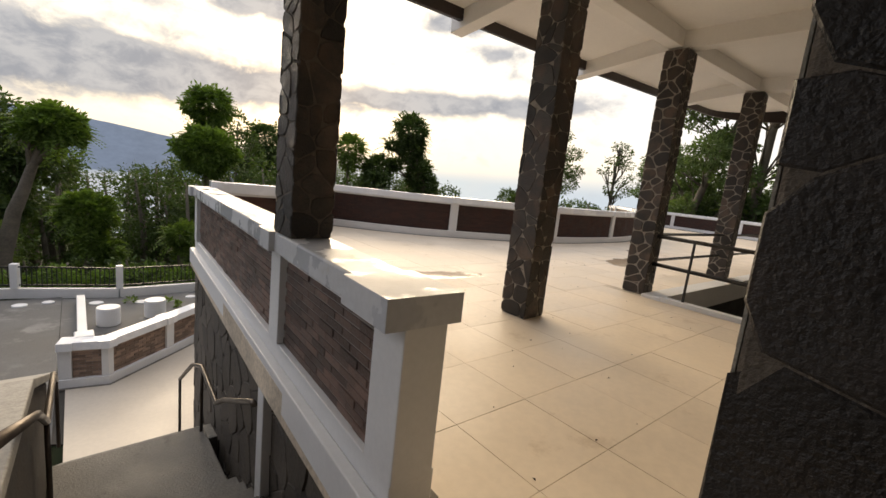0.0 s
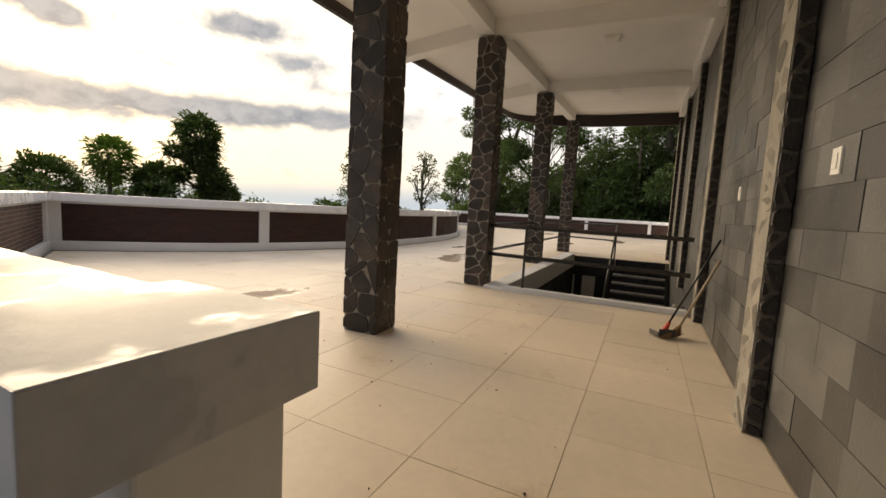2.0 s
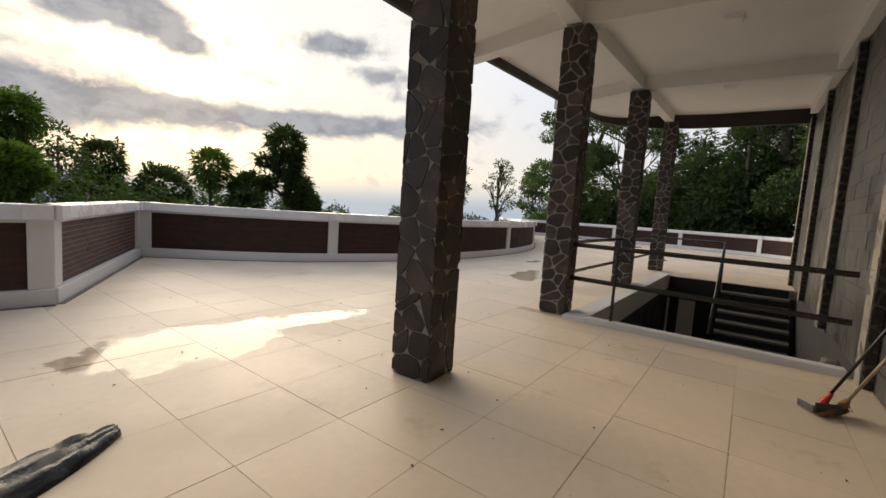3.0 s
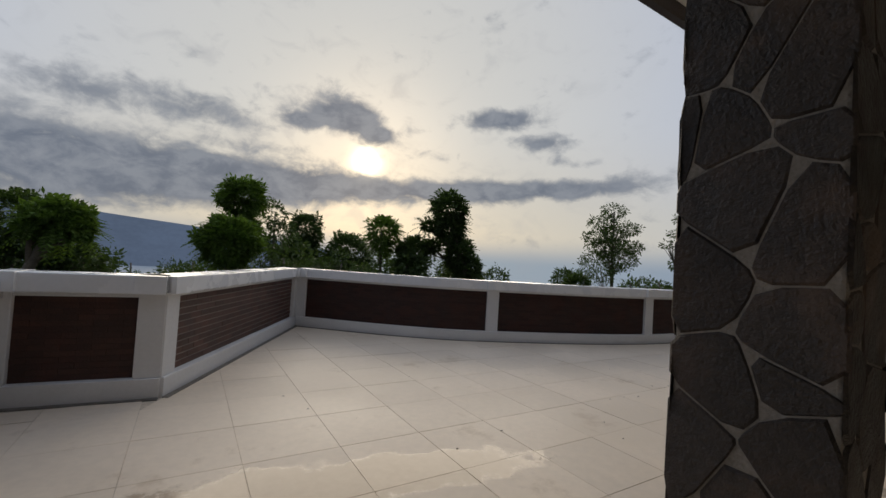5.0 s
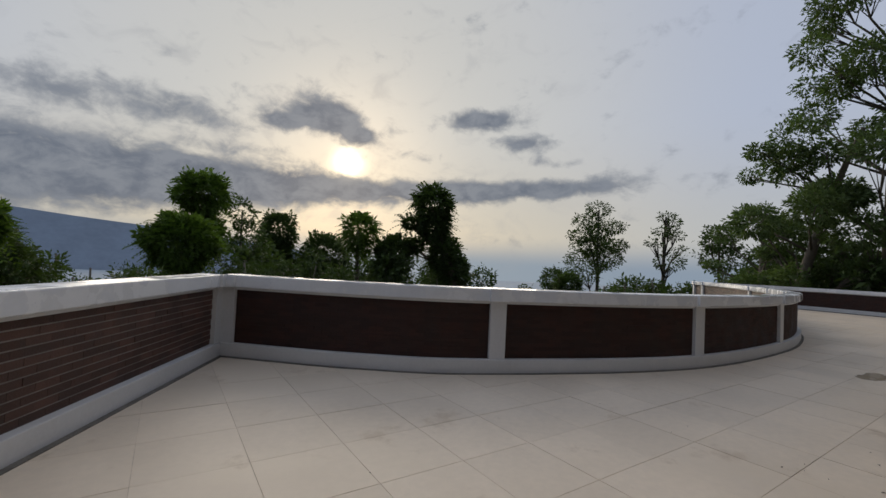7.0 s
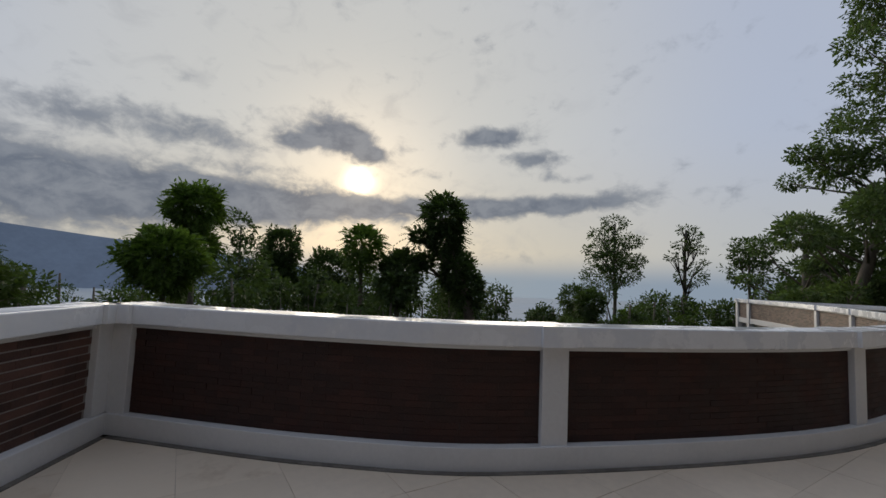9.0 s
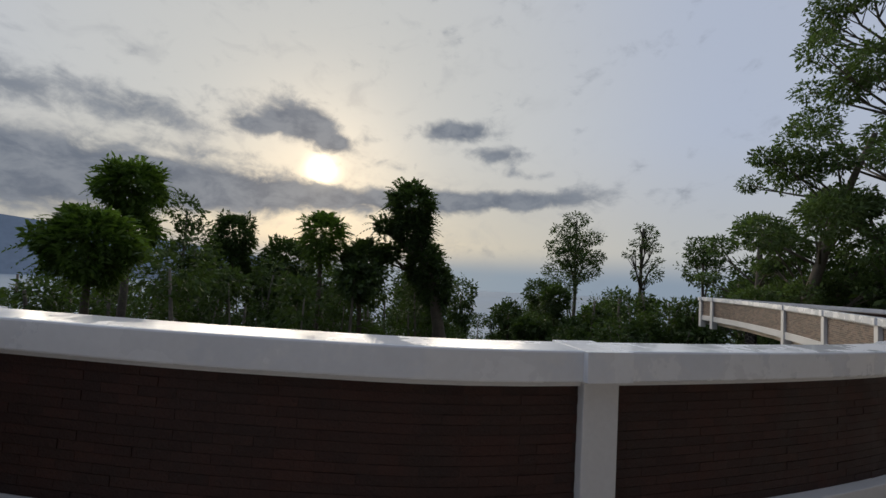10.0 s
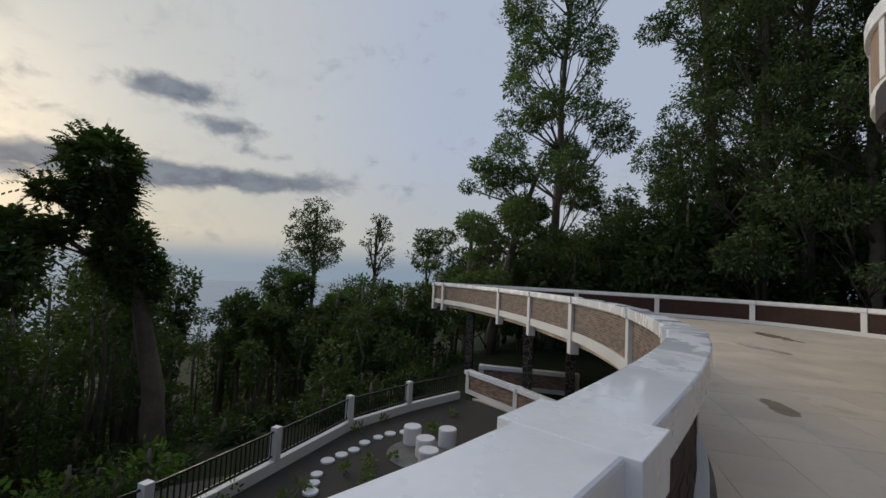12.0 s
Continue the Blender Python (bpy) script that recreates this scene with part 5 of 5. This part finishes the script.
tall_tree(38.0, 8.4, 30, 7.6, 31, "tall forest tree with layered open foliage", 25000, 1.3)
tall_tree(36.5, 12.6, 13, 6.0, 32, "forest tree with layered dark foliage", 9000, 1.0)
tall_tree(37.0, -2.2, 33, 6.5, 33, "tall forest tree with a pale straight trunk", 15000, 1.15)
tall_tree(35.0, -6.2, 34, 7.5, 34, "tall dense forest tree behind the far parapet", 16000, 1.25)
tall_tree(33.0, -10.5, 32, 7.5, 35, "tall dense forest tree behind the far parapet", 15000, 1.25)
tall_tree(36.0, -4.2, 30, 6.0, 41, "tall dense forest tree behind the far parapet", 13000, 1.3)
tall_tree(33.5, -8.4, 30, 6.5, 42, "tall dense forest tree behind the far parapet", 13000, 1.35)
tall_tree(39.5, -1.6, 16, 5.0, 43, "forest tree with dark layered foliage", 11000, 1.3)
tall_tree(42.0, -7.0, 33, 7.0, 44, "tall dense forest tree deep in the wood", 12000, 1.4)
tall_tree(30.5, -13.0, 31, 7.0, 45, "tall dense forest tree deep in the wood", 12000, 1.4)
tall_tree(42.0, 15.5, 12, 5.5, 36, "forest tree with broad airy foliage", 7000, 1.05)
tall_tree(41.0, 3.0, 12, 5.0, 37, "forest tree with dark foliage", 8000, 1.2)

# woods: uncounted trees on the slope and behind the far parapet
rng = np.random.default_rng(77)
wood_leaves, bush_leaves, bright_leaves, wood_trunks = [], [], [], Shape()


def wood(x, y, top, rad, count, size, store=wood_leaves, low=0.35):
    gz = ground_z(x, y)
    if math.hypot(x - 16.8, y - 20.0) < 3.4 and top > gz + 1.0:      # a clearing round the tall pollarded tree
        return
    bl = []
    h = top - gz
    for i in range(rng.integers(4, 8)):
        s = rng.uniform(low, 0.97)
        a = rng.uniform(0, 6.28)
        q = rad * rng.uniform(0.1, 0.9) * (1.15 - 0.6 * s)
        bl.append(((x + math.cos(a) * q, y + math.sin(a) * q, gz + h * s - 0.4 * rad), rad * rng.uniform(0.4, 0.75), rng.uniform(0.6, 1.0)))
    store.append(leaf_arrays(bl, count, size, rng, 0.3, 0.5))
    r = 0.10 + 0.012 * h
    sway = min(1.0, max(0.0, h) / 5) ** 2
    wood_trunks.tube([(x, y, gz - 0.3), (x + rng.normal() * 0.2 * sway, y + rng.normal() * 0.2 * sway, gz + h * 0.5), (x + rng.normal() * 0.4 * sway, y + rng.normal() * 0.4 * sway, gz + h * 0.9)], [r, r * 0.75, r * 0.3], 6)


def slim(x, y, top, r, count):
    """A slim forest tree: a bare pale stem with a few small clumps near the top."""
    gz = ground_z(x, y)
    bl = [((x, y, top - r * 0.6), r, rng.uniform(0.7, 1.2))]
    for i in range(rng.integers(1, 4)):
        a = rng.uniform(0, 6.28)
        q = r * rng.uniform(0.2, 1.0)
        bl.append(((x + math.cos(a) * q, y + math.sin(a) * q, top - r * rng.uniform(1.4, 4.0)), r * rng.uniform(0.35, 0.75), rng.uniform(0.6, 1.3)))
    wood_leaves.append(leaf_arrays(bl, count, 0.26, rng, 0.3, 0.5))
    w = rng.uniform(0.06, 0.13)
    slim_trunks.tube([(x, y, gz - 0.3), (x + rng.normal() * 0.25, y + rng.normal() * 0.25, gz + (top - gz) * 0.5), (x + rng.normal() * 0.2, y + rng.normal() * 0.2, top - r * 0.6)], [w, w * 0.8, w * 0.4], 6)


slim_trunks = Shape()
for k in range(170):     # the slope below the garden
    a, d = radians(rng.uniform(18, 128)), 28 + 60 * rng.uniform(0, 1) ** 1.4
    x, y = 6 + d * math.cos(a), 6 + d * math.sin(a)
    deg = math.degrees(a)
    up = float(np.interp(deg, (18, 34, 42, 53, 58, 75, 84, 88, 97, 110), (0.5, -0.3, -2.6, -3.0, 1.2, 0.6, -0.8, -0.6, 0.0, 1.0)))
    if 42 < deg < 84 and d < 36:
        continue
    wood(x, y, 1.5 + d * math.tan(radians(up + rng.uniform(-4.5, 1.0))), rng.uniform(1.2, 2.6), 1100, 0.36, wood_leaves, 0.5)
for k in range(150):     # slim trees behind the fence
    a, d = radians(rng.uniform(14, 86)), rng.uniform(17, 42)
    x, y = 6 + d * math.cos(a), 6 + d * math.sin(a)
    if y < 20.8 - 0.1 * x - 0.42 * max(0, x - 12) or (x > 22 and y < 15.5):
        continue
    off = abs((x - 6.1) * 13.9 - (y - 8.6) * 9.6) / 16.9
    if (off < 1.8 and d < 20) or math.hypot(x - 16.8, y - 20.0) < 3.4:
        continue
    deg = math.degrees(a)
    crest = rng.uniform(-4.2, -0.9) if deg < 54 else rng.uniform(-3.0, 2.2)
    slim(x, y, crest, rng.uniform(0.5, 1.05), 560)
for k in range(90):     # fuller trees among the slim ones
    a, d = radians(rng.uniform(57, 114)), rng.uniform(24, 42)
    wood(6 + d * math.cos(a), 6 + d * math.sin(a), rng.uniform(-4.0, 1.6), rng.uniform(1.0, 1.9), 1000, 0.28, wood_leaves, 0.45)
for k in range(110):     # dark thickets lower down the slope
    a, d = radians(rng.uniform(36, 100)), rng.uniform(38, 75)
    x, y = 6 + d * math.cos(a), 6 + d * math.sin(a)
    wood(x, y, ground_z(x, y) + rng.uniform(2.5, 6.0), rng.uniform(2.0, 3.4), 600, 0.55, bush_leaves, 0.2)
for k in range(360):     # undergrowth beyond the fence
    a, d = radians(rng.uniform(10, 122)), rng.uniform(12.5, 36)
    x, y = 6 + d * math.cos(a), 5 + d * math.sin(a)
    fy = float(np.interp(x, (-12, -5.2, 0.42, 6.2, 9, 12, 15, 18, 20.4, 22.7), (19.4, 18.3, 16.85, 16.7, 16, 15.2, 14.8, 14.4, 13.3, 11.95))) + 1.25
    if y < fy or (x < 0.5 and y < 20.5) or (x > 22.5 and y < 14.0):
        continue
    near = y < fy + 3.2
    wood(x, y, ground_z(x, y) + (rng.uniform(0.5, 1.3) if near else rng.uniform(0.3, 1.6)), rng.uniform(0.6, 1.3), 420, 0.20, bright_leaves if near and rng.uniform() < 0.3 else bush_leaves)
for k in range(46):     # low fresh bushes right behind the fence beside the court
    x = rng.uniform(-11, 5)
    y = float(np.interp(x, (-12, -5.2, 0.42, 6.2), (19.4, 18.3, 16.85, 16.7))) + rng.uniform(0.7, 1.8)
    bright_leaves.append(leaf_arrays([((x, y, LOW + rng.uniform(0.1, 0.35)), rng.uniform(0.4, 0.65), 0.8)], 300, 0.17, rng, -0.1, 0.4))
for k in range(130):     # dense wood behind the far parapet
    a, d = radians(rng.uniform(-62, 17)), rng.uniform(29, 56)
    x, y = 6 + d * math.cos(a), 5 + d * math.sin(a)
    if x < 32.5 and y > -7:
        continue
    deg = math.degrees(a)
    up = 9 + 9 * max(0, min(1, (-6 - deg) / 10)) - 5 * max(0, min(1, (deg - 4) / 12))
    wood(x, y, 1.5 + d * math.tan(radians(up * rng.uniform(0.45, 1.05))), rng.uniform(2.0, 3.4), 1900, 0.45)
WV = np.concatenate(wood_leaves)
tagged(part("woodland_foliage", leaf_mesh("woodland_foliage", WV), M_LEAF_D), "dense dark green woodland on the slope", "woodland", kind="stuff")
tagged(part("undergrowth", leaf_mesh("undergrowth", np.concatenate(bush_leaves)), M_LEAF_U), "mixed green undergrowth beyond the garden fence", "bushes", kind="stuff")
tagged(part("young_bushes", leaf_mesh("young_bushes", np.concatenate(bright_leaves)), M_LEAF), "fresh green bushes along the garden fence", "bushes", kind="stuff")
tagged(part("slim_trunks", slim_trunks, M_BARK_P, smooth=True), "pale bare stems of slim forest trees", "woodland", kind="stuff")
tagged(part("woodland_trunks", wood_trunks, M_BARK, smooth=True), "slim trunks of the woodland", "woodland", kind="stuff")
grass = []
for k in range(60):
    a = rng.uniform(0, 1)
    x, y = rng.uniform(0.5, 21), rng.uniform(11.5, 16)
    if y > 17 - 0.2 * max(0, x - 9):
        continue
    grass.append(leaf_arrays([((x, y, LOW + 0.12), rng.uniform(0.08, 0.22), 0.6)], 30, 0.15, rng, -0.5, 0.2))
tagged(part("garden_weeds", leaf_mesh("garden_weeds", np.concatenate(grass)), M_LEAF_L), "low weeds and young plants in the garden soil", "plants", kind="stuff")

# ---- pieces: wall blocks, floor tiles ----
BH, BL = 0.20, 0.44
rest = Shape()
rows_n = 22
for r in range(rows_n):
    z0 = r * BH
    x = -3.0 - (BL / 2 if r % 2 else 0)
    while x < WALL_END - 0.1:
        ln = BL * random.choice((0.5, 0.7, 0.85, 1.0, 1.0, 1.1))
        if x < BEND < x + ln:
            ln = BEND - x
        a, b = max(-3.0, x) + 0.001, min(WALL_END, x + ln) - 0.001
        x += ln
        if b - a < 0.05:
            continue
        f = -0.031 + random.uniform(-0.002, 0.003)
        sh = (rest if (a > 4.2 or a < -0.3) else Shape()).box(a, b, -0.036, f, z0 + 0.0015, min(z0 + BH, 4.3) - 0.0015, WALL_M if a > BEND - 0.01 else None)
        if sh is not rest:
            part("block", sh, M_BLOCK, wall)
tagged(part("blockwork", rest, M_BLOCK, wall), kind="stuff")
TX, TY = 0.65, 0.65
rest, nt = Shape(), 0
tile_inv, well_inv = TILE_M.inverted(), WELL_M.inverted()


def well_line(px, py, nx, ny):
    """A cutting line of the stairwell, in the plan."""
    p, q = WELL_M @ Vector((px, py, 0)), WELL_M.to_3x3() @ Vector((nx, ny, 0))
    return (p.x, p.y), (q.x, q.y)


for i in range(-11, 44):
    for j in range(-20, 14):
        x0, y0 = 3.94 + i * TX, 6.10 + j * TY
        quad = [(x0 + 0.002, y0 + 0.002), (x0 + TX - 0.002, y0 + 0.002), (x0 + TX - 0.002, y0 + TY - 0.002), (x0 + 0.002, y0 + TY - 0.002)]
        quad = [tuple((TILE_M @ Vector((x, y, 0))).xy) for x, y in quad]
        mid = TILE_M @ Vector((x0 + TX / 2, y0 + TY / 2, 0))
        xm, ym = mid.x, mid.y
        if ym < 0.4 and xm < WALL_END + 0.2:
            quad = clip(quad, (2.9, -0.02), (0, 1)) if xm < 2.9 else clip(quad, (2.9, -0.02), (-math.sin(radians(TURN)), math.cos(radians(TURN))))
        lo = well_inv @ mid
        if hx0 - 0.6 < lo.x < hx1 + 0.6 and lo.y < hy1 + 0.65:
            if lo.x < hx0 - 0.1 and len(quad) >= 3:
                quad = clip(quad, *well_line(hx0 - 0.142, 0, -1, 0))
            elif lo.y > hy1 and len(quad) >= 3:
                quad = clip(quad, *well_line(0, hy1 + 0.302, 0, 1))
            elif lo.x > hx1 - 0.2 and len(quad) >= 3:
                quad = clip(quad, *well_line(hx1 + 0.1, 0, 1, 0))
            else:
                continue
        # edges of the terrace
        if xm < 0.3:
            quad = clip(quad, (0, 0.98), (0, -1))
        elif xm < 1.0 and ym > 1.0:
            quad = clip(quad, (0.55, 1.28), (6.1, -0.45))
        if xm < B[0] + 0.1 and ym > 6.3:
            quad = clip(quad, (B[0], B[1] - 0.04), (-0.06, -1))
        elif xm < A[0] + 0.3 and ym > B[1] - 0.5:
            quad = clip(quad, (B[0] + 0.05, B[1]), (A[1] - B[1], -(A[0] - B[0])))
        if len(quad) >= 3 and xm > A[0] - 0.5 and ym > 6:
            ds = [(p[0] - xm) ** 2 + (p[1] - ym) ** 2 for p in ARC]
            q = ds.index(min(ds))
            p, p2 = ARC[max(0, q - 1)], ARC[min(len(ARC) - 1, q + 1)]
            dx, dy = p2[0] - p[0], p2[1] - p[1]
            quad = clip(quad, ARC[q], (dy, -dx))
        if len(quad) >= 3 and ym < lower_edge(min(max(xm, -3), 30)) or xm > 30.0:
            continue
        if len(quad) < 3:
            continue
        z = random.uniform(-0.0012, 0.0012)
        if 0.6 < xm < 11.5 and 0 < ym < 8.6 and nt < 300:
            nt += 1
            part("tile", Shape().prism(quad, -0.006, z), M_TILE, slab)
        else:
            rest.prism(quad, -0.006, z)
tagged(part("tiling", rest, M_TILE_REST, slab), kind="stuff")
